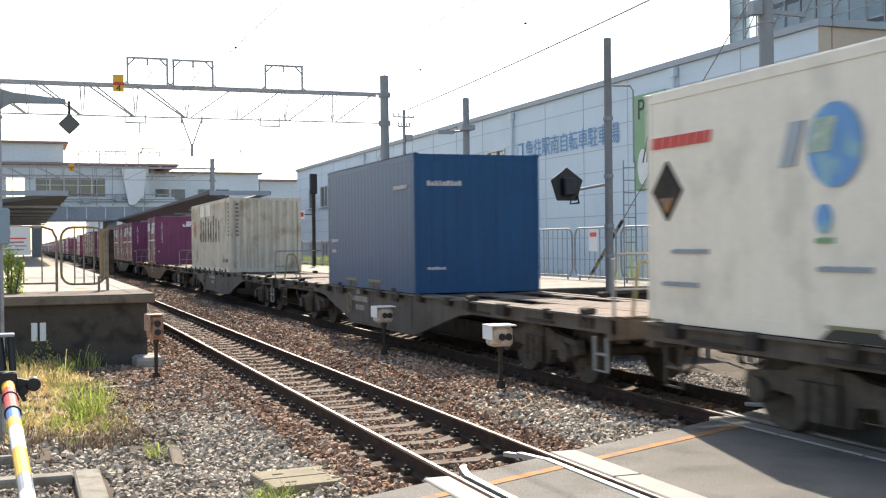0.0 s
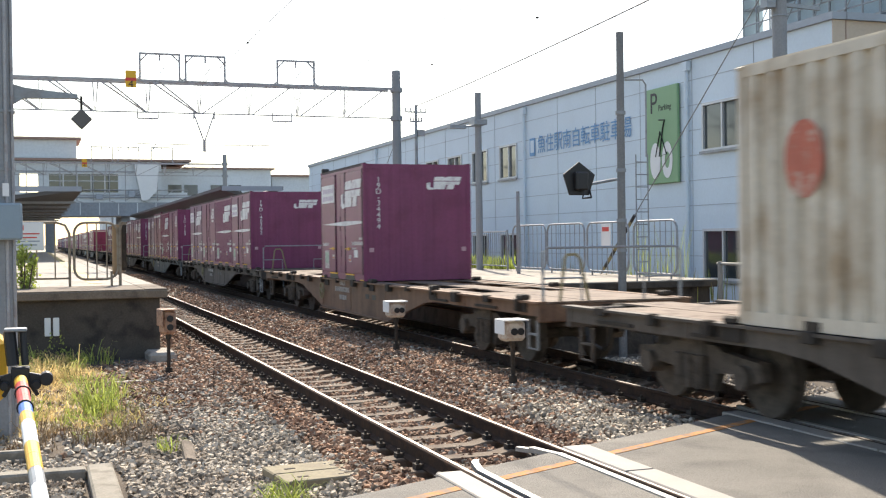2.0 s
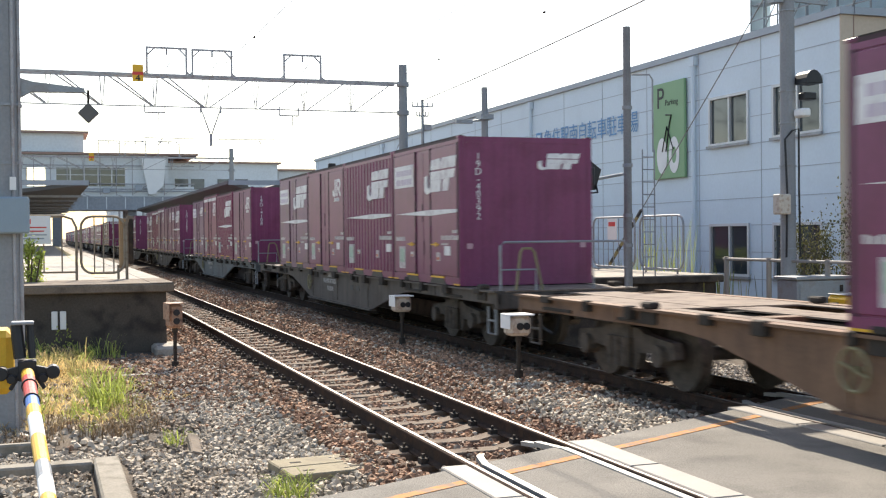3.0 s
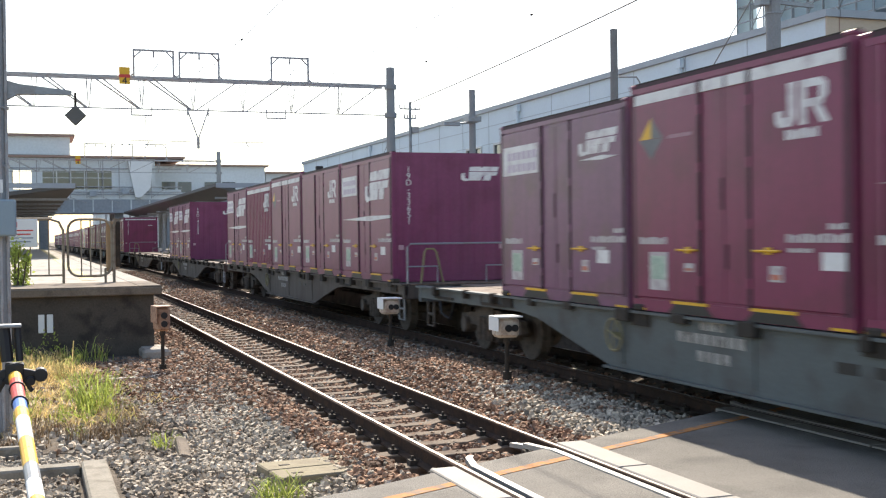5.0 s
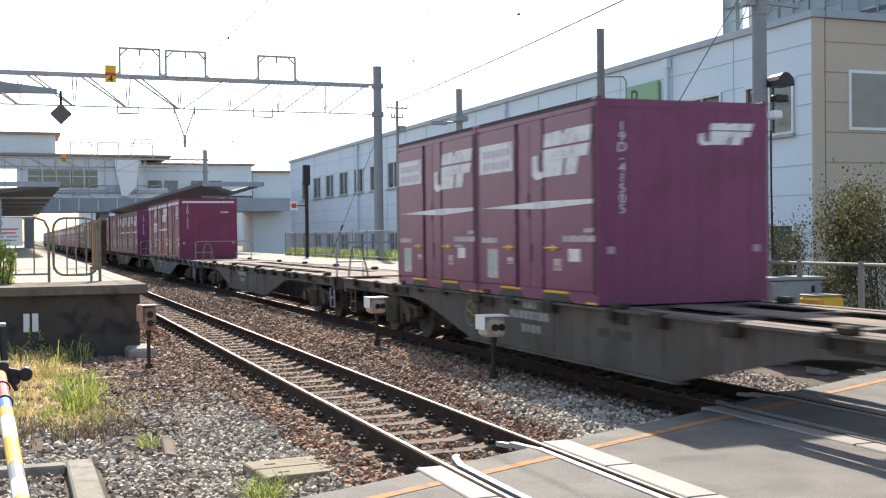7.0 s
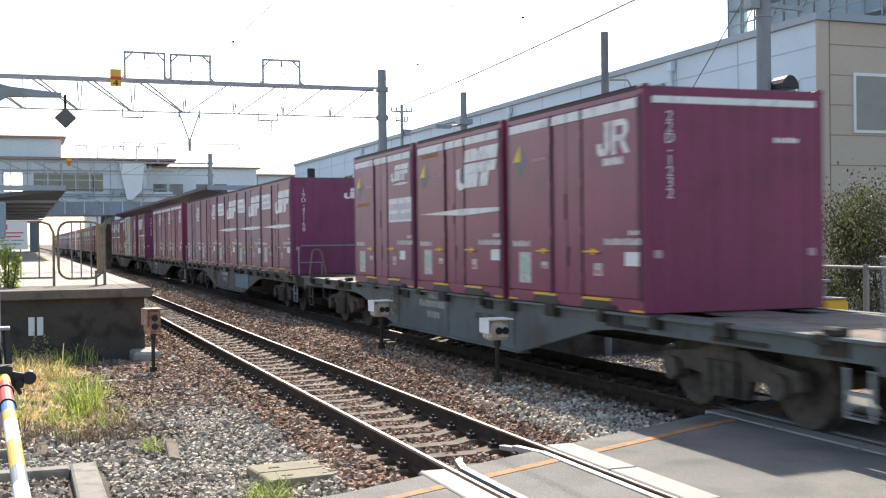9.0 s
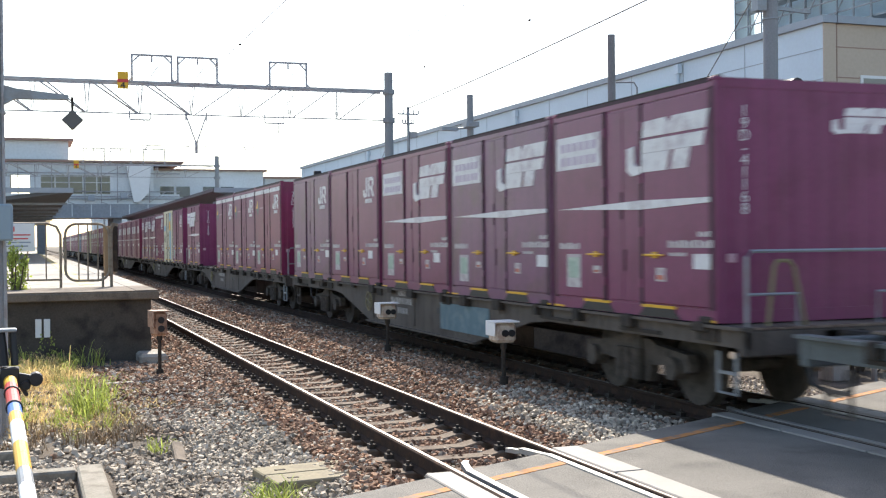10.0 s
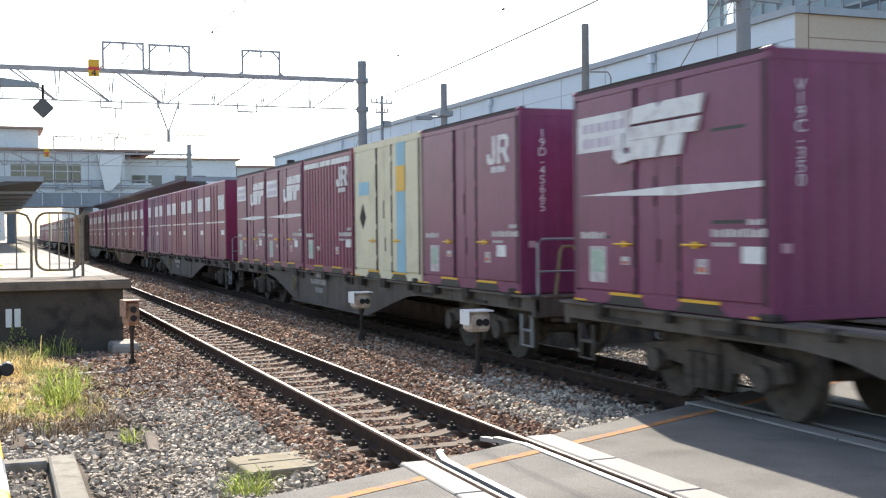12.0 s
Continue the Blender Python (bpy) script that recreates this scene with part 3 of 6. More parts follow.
def build_gantry(y, x0, x1, top, low, label, frames, drop):
    t = thing("catenary_gantry", label, "gantry", (0, y, 0))
    bm = bmesh.new()
    for d in (-0.3, 0.3):
        bar(bm, (x0, d, top), (x1, d, top), 0.07, 0.085)
    part("top_chord", bm, "gantry", t)
    bm = bmesh.new()
    bar(bm, (x0, 0, low), (x1, 0, low), 0.045, 0.045)
    part("bottom_chord", bm, "gantry", t)
    n = 8
    mid = (x0 + x1) / 2
    for k in range(1, n):
        x = x0 + (x1 - x0) * k / n
        bm = bmesh.new()
        for d in (-0.3, 0.3):
            bar(bm, (x - 0.09, d, top), (x - 0.03, 0, low), 0.022, 0.022)
            bar(bm, (x + 0.09, d, top), (x + 0.0, 0, low), 0.022, 0.022)
        part("web_bar", bm, "gantry", t)
    for k in range(n):
        a, b = x0 + (x1 - x0) * k / n, x0 + (x1 - x0) * (k + 1) / n
        bm = bmesh.new()
        if b <= mid + 0.1:
            bar(bm, (a + 0.2, 0.25, top), (b - 0.1, 0, low), 0.05, 0.055)
            bar(bm, (a + 0.35, -0.25, top), (b - 0.05, 0, low), 0.04, 0.045)
        else:
            bar(bm, (a + 0.1, 0, low), (b - 0.2, 0.25, top), 0.03, 0.04)
        part("brace", bm, "gantry", t)
    for a, b, h in frames:
        bm = bmesh.new()
        truss_frame(bm, a, b, top + 0.06, top + h, 0)
        part("bracket_frame", bm, "gantry", t)
        bm = bmesh.new()
        c = (a + b) / 2
        tube(bm, (c, 0, top + h), (c, 0, top + h - 0.25), 0.035)
        part("insulator", bm, "gantry", t)
        bm = bmesh.new()
        bar(bm, (c - 0.05, 0, top + 0.25), (c + 0.2, -0.1, top + 0.6), 0.025, 0.025)
        part("feeder_arm", bm, "gantry", t)
    if drop:
        bm = bmesh.new()
        bar(bm, (drop - 0.37, 0, low), (drop, 0, low - 1.05), 0.045, 0.045)
        bar(bm, (drop + 0.37, 0, low), (drop, 0, low - 1.05), 0.045, 0.045)
        bar(bm, (drop - 0.37, 0, low + 0.1), (drop - 0.37, 0, low - 0.2), 0.05, 0.05)
        bar(bm, (drop + 0.37, 0, low + 0.1), (drop + 0.37, 0, low - 0.2), 0.05, 0.05)
        bar(bm, (drop, 0, low - 0.95), (drop, 0, low - 1.4), 0.10, 0.08)
        part("drop_bracket", bm, "gantry", t)
        for s in (-1, 1):
            bm = bmesh.new()
            tube(bm, (drop + s * 0.25, 0, low - 1.15), (drop + s * 2.4, 0, low - 1.13), 0.018, n=6)
            tube(bm, (drop + s * 1.75, 0, low - 1.15), (drop + s * 1.85, 0, low - 1.32), 0.02, n=6)
            part("steady_arm", bm, "gantry", t)
        for a in (3.5, 8.4):
            bm = bmesh.new()
            bar(bm, (a, 0, low + 0.1), (a, 0, low - 0.22), 0.04, 0.04)
            bar(bm, (a + 0.72, 0, low + 0.1), (a + 0.72, 0, low - 0.22), 0.04, 0.04)
            bar(bm, (a, 0, low - 0.22), (a + 0.72, 0, low - 0.22), 0.05, 0.05)
            tube(bm, (a + 0.5, 0, low - 0.22), (a + 0.5, 0, low - 0.6), 0.02)
            part("hanger", bm, "gantry", t)
    for x, h in ((x0, top + 0.6), (x1 + 0.25, top + 0.75)):
        bm = bmesh.new()
        tube(bm, (x, 0, -0.6), (x, 0, h), 0.19, 0.165, 14)
        for z in (top, low):
            tube(bm, (x, 0, z - 0.09), (x, 0, z + 0.09), 0.24, n=14)
        part("pole", bm, "pole", t, "grey concrete pole", 0, False)
    return t


def build_number_plate(x, y, z, s):
    t = thing("gantry_sign", "orange and yellow plate with the number 4", "sign", (x, y, z))
    part("board", boxes((-0.26 * s, 0.26 * s, 0, 0.02, -0.42 * s, 0.42 * s)), "yellow", t, "", 0.004)
    part("band", boxes((-0.26 * s, 0.26 * s, -0.008, 0, -0.10 * s, 0.06 * s)), "red", t, "red band")
    text(t, "4", (0, -0.012, -0.27 * s), 0.5 * s, "black", (90, 0, 0))


def text(parent, words, at, size, mat, turn, align="CENTER"):
    cu = bpy.data.curves.new("lettering", "FONT")
    cu.body, cu.size, cu.align_x, cu.align_y, cu.extrude = words, size, align, "CENTER", 0.002
    tmp = bpy.data.objects.new("lettering", cu)
    scene.collection.objects.link(tmp)
    bpy.context.view_layer.update()
    me = bpy.data.meshes.new_from_object(tmp.evaluated_get(bpy.context.evaluated_depsgraph_get()))
    bpy.data.objects.remove(tmp)
    me.materials.clear()
    me.materials.append(M[mat])
    ob = new("lettering", me)
    ob.parent = parent
    ob.matrix_local = pose(*at, *turn)
    return ob


def round_pole(name, x, y, z0, z1, r, label, mat="pole"):
    bm = bmesh.new()
    tube(bm, (0, 0, z0), (0, 0, z1), r, r * 0.88, 16)
    t = thing(name, label, "pole", (x, y, 0))
    part("shaft", bm, mat, t)
    return t


def build_poles():
    # platform pole with ladder and the black backing board of a signal
    p = round_pole("platform_pole", 11.05, 20.4, -0.5, 6.0, 0.085, "slim dark concrete pole with ladder on the far platform", "darkpole")
    bm = bmesh.new()
    for x in (0.28, 0.55):
        tube(bm, (x, -0.1, 0), (x, -0.1, 2.55), 0.015, n=6)
    for k in range(10):
        tube(bm, (0.28, -0.1, 0.15 + 0.25 * k), (0.55, -0.1, 0.15 + 0.25 * k), 0.012, n=6)
    pipe(bm, [(0.1, 0, 4.05), (0.45, -0.1, 4.05), (0.52, -0.1, 3.95), (0.52, -0.1, 2.5)], 0.018)
    ladder = part("ladder", bm, "steel", p)
    ladder.location = (0, 0, 1.0)
    for z in (1.6, 2.2, 3.2, 4.35):
        bm = bmesh.new()
        tube(bm, (0, 0, z), (0, 0, z + 0.07), 0.1, n=16)
        part("band", bm, "steel", p)
    s = thing("signal_board", "black five-sided signal backing board seen from behind", "signal", (10.0, 20.15, 3.02))
    bm = bmesh.new()
    pent = [(0.36 * math.sin(k * math.tau / 5), 0.36 * math.cos(k * math.tau / 5)) for k in range(5)]
    prism(bm, pent, "y", 0, 0.05)
    part("board", bm, "black", s, "", 0.01)
    bm = bmesh.new()
    box(bm, -0.13, 0.13, -0.16, 0.0, -0.2, 0.16)
    part("housing", bm, "black", s, "", 0.03)
    bm = bmesh.new()
    pipe(bm, [(0.05, -0.1, -0.2), (0.0, -0.12, -0.36), (0.2, -0.1, -0.34), (0.22, 0, -0.2)], 0.02)
    part("cable", bm, "black", s)
    bm = bmesh.new()
    tube(bm, (0.1, 0.05, -0.1), (1.05, 0.45, 0.05), 0.03)
    part("bracket", bm, "steel", s)
    # next pole, with a lamp arm
    p = round_pole("platform_pole", 12.3, 31.4, 0.98, 6.2, 0.105, "grey concrete pole with lamp arm on the far platform")
    bm = bmesh.new()
    tube(bm, (0.1, -0.1, 5.25), (-0.8, -0.1, 5.15), 0.03)
    box(bm, -0.95, -0.45, -0.2, 0.0, 5.12, 5.22)
    box(bm, -0.2, 0.2, -0.22, 0.22, 5.25, 5.4)
    part("lamp_arm", bm, "steel", p)
    p = round_pole("platform_pole", 11.6, 26.9, 0.98, 3.1, 0.05, "thin steel post on the far platform", "steel")
    p = round_pole("utility_pole", 15.2, 46.0, 0.0, 7.6, 0.07, "thin distant pole with crossarms", "steel")
    for z, w in ((7.3, 0.45), (6.9, 0.25)):
        bm = bmesh.new()
        bar(bm, (-w, 0, z), (w, 0, z), 0.06, 0.06)
        for k in (-1, -0.5, 0.5, 1):
            tube(bm, (k * w, 0, z), (k * w, 0, z + 0.18), 0.03)
        part("crossarm", bm, "gantry", p)
    part("transformer_box", boxes((0.06, 0.36, -0.1, 0.1, 6.3, 6.55)), "gantry", p)
    # big pole by the crossing, with alarm bell and boxes
    p = round_pole("crossing_pole", 13.21, 18.15, -0.5, 8.2, 0.148, "grey concrete pole with camera, bell hood and cables by the crossing")
    for z in (1.55, 2.1, 2.35, 3.1, 3.9, 4.5, 6.0):
        bm = bmesh.new()
        tube(bm, (0, 0, z), (0, 0, z + 0.025), 0.156, n=16)
        part("band", bm, "steel", p)
    part("meter_box", boxes((-0.36, -0.10, -0.24, -0.02, 2.2, 2.58)), "box", p, "cream-grey meter box", 0.02)
    bm = bmesh.new()
    pipe(bm, [(-0.16, -0.16, 1.4), (-0.14, -0.17, 2.6), (-0.17, -0.15, 3.6), (-0.05, -0.2, 3.75), (0.1, -0.2, 3.8), (0.1, -0.2, 2.7), (0.16, -0.15, 1.4)], 0.02, 5)
    part("cable", bm, "black", p)
    bm = bmesh.new()
    ring = [(0.19 * math.cos(math.pi * k / 8), 0.25 * math.sin(math.pi * k / 8)) for k in range(9)]
    prism(bm, ring, "y", -0.35, 0.05)
    hood = part("lamp_hood", bm, "black", p, "black half-round lamp hood", 0.01)
    hood.location = (0.27, -0.1, 4.62)
    part("floodlight", boxes((0.12, 0.40, -0.35, -0.15, 4.33, 4.46)), "black", p, "small floodlight", 0.02)
    part("camera_housing", boxes((0.02, 0.22, -0.42, -0.14, 4.0, 4.16)), "white_p", p, "white camera housing", 0.03)
    bm = bmesh.new()
    bar(bm, (-0.3, 0, 6.25), (0.9, 0, 6.2), 0.07, 0.07)
    box(bm, -0.35, -0.15, -0.1, 0.1, 6.15, 6.4)
    part("crossarm", bm, "steel", p)
    c = thing("equipment_cabinet", "grey steel equipment cabinet with lid by the pole", "cabinet", (12.62, 17.25, 0))
    part("body", boxes((-0.1, 1.05, -0.3, 0.3, -0.5, 1.02)), "steel", c, "", 0.02)
    part("lid", boxes((-0.14, 1.1, -0.34, 0.34, 1.022, 1.08)), "steel", c, "", 0.01)
    part("door", boxes((-0.05, 0.42, -0.312, -0.3, 0.1, 0.95)), "steel", c)
    part("lock", boxes((0.8, 0.86, -0.318, -0.3, 0.8, 0.92)), "dark", c)
    # left pole with arm and diamond board
    p = round_pole("crossing_pole", -0.42, 14.2, -0.6, 7.2, 0.2, "tall grey concrete pole with control box by the barrier")
    part("control_box", boxes((-0.45, 0.27, -0.32, -0.14, 1.95, 2.37)), material("pale_blue_grey_box", (0.24, 0.31, 0.36), 0.5, vary=0.05), p, "pale blue-grey control box", 0.02)
    bm = bmesh.new()
    tube(bm, (0.17, -0.1, -0.4), (0.17, -0.1, 7.0), 0.02, n=6)
    tube(bm, (0.10, -0.17, -0.4), (0.10, -0.17, 7.0), 0.02, n=6)
    part("conduit", bm, "gantry", p)
    part("label_plate", boxes((0.06, 0.13, -0.225, -0.2, 2.45, 2.6)), "white_p", p, "small white plate with dark marks")
    for z in (2.75, 3.42):
        bm = bmesh.new()
        tube(bm, (0, 0, z), (0, 0, z + 0.03), 0.206, n=16)
        part("band", bm, "steel", p)
    bm = bmesh.new()
    prism(bm, [(0.1, 3.48), (0.1, 3.78), (0.32, 3.72), (0.9, 3.66), (0.9, 3.61), (0.3, 3.6)], "y", -0.05, 0.05)
    part("arm", bm, "steel", p, "tapered steel arm")
    d = thing("diamond_board", "dark diamond-shaped signal board seen from behind", "signal", (0.52, 14.15, 3.37))
    bm = bmesh.new()
    prism(bm, [(-0.125, 0), (0, -0.125), (0.125, 0), (0, 0.125)], "y", 0, 0.06)
    part("board", bm, material("diamond_board_grey", (0.11, 0.105, 0.10), 0.6), d, "", 0.01)
    bm = bmesh.new()
    tube(bm, (0, 0.03, 0.1), (0, 0.03, 0.27), 0.015)
    part("hanger", bm, "dark", d)


def window_unit(parent, y0, y1, z0, z1):
    """A two-pane sliding window in the facade that faces the track."""
    x = FACADE
    bm = bmesh.new()
    for r in ((x - 0.05, x + 0.12, y0, y1, z1 - 0.07, z1), (x - 0.05, x + 0.12, y0, y1, z0, z0 + 0.07), (x - 0.05, x + 0.12, y0, y0 + 0.07, z0 + 0.07, z1 - 0.07), (x - 0.05, x + 0.12, y1 - 0.07, y1, z0 + 0.07, z1 - 0.07), (x - 0.02, x + 0.1, (y0 + y1) / 2 - 0.035, (y0 + y1) / 2 + 0.035, z0 + 0.07, z1 - 0.07)):
        box(bm, *r)
    w = part("window", bm, "frame", parent, "aluminium sliding window with dark panes")
    m = (y0 + y1) / 2
    for a, b, d in ((y0 + 0.07, m - 0.035, 0.05), (m + 0.035, y1 - 0.07, 0.02)):
        part("pane", boxes((x + d, x + d + 0.02, a, b, z0 + 0.07, z1 - 0.07)), "glass", w)
    part("sill", boxes((x - 0.1, x - 0.051, y0 - 0.05, y1 + 0.05, z0 - 0.06, z0 + 0.01)), "steel", w)


def build_building():
    b = thing("bicycle_parking_building", "two-storey pale blue panelled building with flat roof", "building")
    y0, y1, z1 = 21.4, 74.0, 6.75
    windows = [(24.94, 26.77), (22.03, 23.93)] + [(39.4 + 2.95 * k, 41.1 + 2.95 * k) for k in range(11)]
    rows = ((0.72, 2.1), (4.17, 5.48))
    # wall strips round the openings
    bm = bmesh.new()
    cuts = sorted(windows)
    for za, zb in ((-0.6, rows[0][0]), (rows[0][1], rows[1][0]), (rows[1][1], z1)):
        box(bm, FACADE, FACADE + 0.3, y0, y1, za, zb)
    for za, zb in rows:
        at = y0
        for a, c in cuts:
            box(bm, FACADE, FACADE + 0.3, at, a, za, zb)
            at = c
        box(bm, FACADE, FACADE + 0.3, at, y1, za, zb)
    part("wall", bm, "facade", b)
    for a, c in windows:
        for za, zb in rows:
            window_unit(b, a, c, za, zb)
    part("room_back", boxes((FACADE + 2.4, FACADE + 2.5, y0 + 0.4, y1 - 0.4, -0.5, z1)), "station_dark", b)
    part("floor_slab", boxes((FACADE + 0.3, FACADE + 2.4, y0 + 0.4, y1 - 0.4, 3.0, 3.2)), "station", b)
    part("end_wall", boxes((FACADE + 0.31, 52, y0 - 0.02, y0 + 0.3, -0.6, 5.0 - 5.0 + z1)), "facade_tan", b, "tan panelled end wall")
    part("back_wall", boxes((51.7, 52, y0 + 0.31, y1, -0.6, z1)), "facade", b)
    part("far_wall", boxes((FACADE + 0.31, 51.7, y1 - 0.3, y1, -0.6, z1)), "facade", b)
    part("roof", boxes((FACADE + 0.02, 51.9, y0 + 0.02, y1 - 0.02, z1 + 0.002, z1 + 0.08)), "coping", b)
    part("coping", boxes((FACADE - 0.09, FACADE + 0.3, y0 - 0.1, y1 + 0.1, z1 + 0.004, z1 + 0.17)), "coping", b, "dark grey roof coping")
    part("coping", boxes((FACADE + 0.302, 52.1, y0 - 0.12, y0 + 0.3, z1 + 0.004, z1 + 0.17)), "coping", b)
    # corner trim in tan
    part("corner_trim", boxes((FACADE - 0.025, FACADE + 0.3, y0 - 0.04, y0 - 0.001, -0.6, z1)), "facade_tan", b, "tan corner panel")
    # panel joints, recessed look by slim raised cover strips
    z = 6.18 - 0.688 * 9
    while z < 6.7:
        for a, c in ((y0, y1),):
            segs, at = [], a
            for wa, wc in cuts:
                if any(za - 0.1 < z < zb + 0.06 for za, zb in rows):
                    segs.append((at, wa - 0.06))
                    at = wc + 0.06
            segs.append((at, c))
            for sa, sc in segs:
                part("joint_strip", boxes((FACADE - 0.008, FACADE - 0.001, sa, sc, z - 0.009, z + 0.009)), "joint", b)
        z += 0.688
    for y in np.arange(24.43, y1, 2.865):
        part("joint_strip", boxes((FACADE - 0.009, FACADE - 0.001, y - 0.009, y + 0.009, 5.52 if any(a - 0.1 < y < c + 0.1 for a, c in cuts) else -0.5, z1)), "joint", b)
    for x in np.arange(FACADE + 0.34, 40, 3.3):
        part("joint_strip", boxes((x - 0.012, x + 0.012, y0 - 0.028, y0 - 0.021, -0.5, z1)), "eaves", b)
    for z in (0.02, 0.71, 1.4, 2.09, 2.78, 3.47, 4.16, 4.85, 5.53, 6.22):
        part("joint_strip", boxes((FACADE + 0.302, 45, y0 - 0.027, y0 - 0.021, z - 0.012, z + 0.012)), "eaves", b)
    w = part("window", boxes((FACADE + 0.98, FACADE + 3.6, y0 - 0.06, y0 - 0.021, 4.22, 5.6)), "white_p", b, "framed window with blind in the tan wall")
    part("blind", boxes((FACADE + 1.05, FACADE + 3.53, y0 - 0.066, y0 - 0.061, 4.29, 5.53)), material("grey_blind", (0.3, 0.29, 0.25), 0.8), w)
    for y in (27.45, 38.6, 58.0):
        bm = bmesh.new()
        tube(bm, (FACADE - 0.09, y, -0.5), (FACADE - 0.09, y, 6.6), 0.06, n=10)
        box(bm, FACADE - 0.16, FACADE - 0.02, y - 0.12, y + 0.12, 6.45, 6.7)
        part("downpipe", bm, "facade", b, "pale downpipe")
    # green parking sign
    s = thing("parking_sign", "tall green parking sign with white bicycle", "sign", (FACADE - 0.12, 28.75, 4.8))
    part("board", boxes((0, 0.09, -0.87, 0.87, -1.38, 1.38)), "green", s, "", 0.02)
    text(s, "P", (-0.006, 0.42, 0.92), 0.85, "black", (90, 0, -90))
    text(s, "Parking", (-0.006, -0.2, 0.78), 0.24, "black", (90, 0, -90))
    for yy in (0.33, -0.33):
        bm = bmesh.new()
        n = 28
        ring = [[bm.verts.new((-0.012, yy + r * 0.29 * math.cos(k * math.tau / n), -0.72 + r * 0.52 * math.sin(k * math.tau / n))) for k in range(n)] for r in (1.0, 0.0 if yy > 0 else 0.45)]
        for k in range(n):
            try:
                bm.faces.new((ring[0][k], ring[0][(k + 1) % n], ring[1][(k + 1) % n], ring[1][k]))
            except ValueError:
                pass
        part("bicycle_wheel", bm, "white_p", s, "white bicycle wheel")
    bm = bmesh.new()
    pipe(bm, [(-0.015, 0.3, -0.6), (-0.015, 0.05, 0.1), (-0.015, -0.3, -0.55), (-0.015, 0.1, -0.6), (-0.015, -0.1, 0.2), (-0.015, -0.2, 0.42), (-0.015, 0.1, 0.45)], 0.022, 5)
    part("bicycle_frame", bm, "black", s, "dark bicycle frame")
    s = thing("wall_lettering", "blue Japanese lettering on the facade", "sign", (FACADE - 0.02, 34.5, 5.2))
    part("symbol", boxes((-0.012, 0, 3.25, 3.7, -0.32, 0.32)), "letter_blue", s, "blue square symbol")
    part("symbol_inset", boxes((-0.016, -0.012, 3.32, 3.63, -0.2, 0.24)), "facade", s)
    text(s, "魚住駅南自転車駐車場", (-0.014, -0.42, 0.0), 0.69, "letter_blue", (90, 0, -90))
    # scaffolded tower block behind
    k = thing("scaffolded_building", "distant building wrapped in scaffolding and pale mesh", "building", (26, 26, 0))
    part("core", boxes((0.9, 16, 0, 11.4, -0.6, 15)), material("mesh_sheet_blue", (0.42, 0.52, 0.58), 0.8, vary=0.3, scale=0.5), k)
    for i in range(15):
        for x in (0.0, 0.7):
            bm = bmesh.new()
            tube(bm, (x, 0.1 + 0.85 * i, -0.6), (x, 0.1 + 0.85 * i, 15.2), 0.035, n=6)
            part("standard", bm, "steel", k)
    for i in range(6):
        part("walkway", boxes((0.05, 0.65, 0, 12, 7.6 + 1.5 * i, 7.66 + 1.5 * i)), "steel", k)
        for z in (0.45, 0.9):
            bm = bmesh.new()
            tube(bm, (0, 0, 7.6 + z + 1.5 * i), (0, 12, 7.6 + z + 1.5 * i), 0.03, n=6)
            part("guard_tube", bm, "steel", k)
    for i in range(4):
        bm = bmesh.new()
        tube(bm, (-0.05, 11.9 - 1.7 * i, 8.6), (-0.05, 10.2 - 1.7 * i, 10.6), 0.025, n=6)
        part("brace", bm, "steel", k)
    part("sheet", boxes((0.0, 0.9, 12.0, 12.04, 6.0, 15)), material("light_mesh_sheet", (0.5, 0.58, 0.62), 0.8, vary=0.15, scale=0.6), k, "pale mesh sheet")


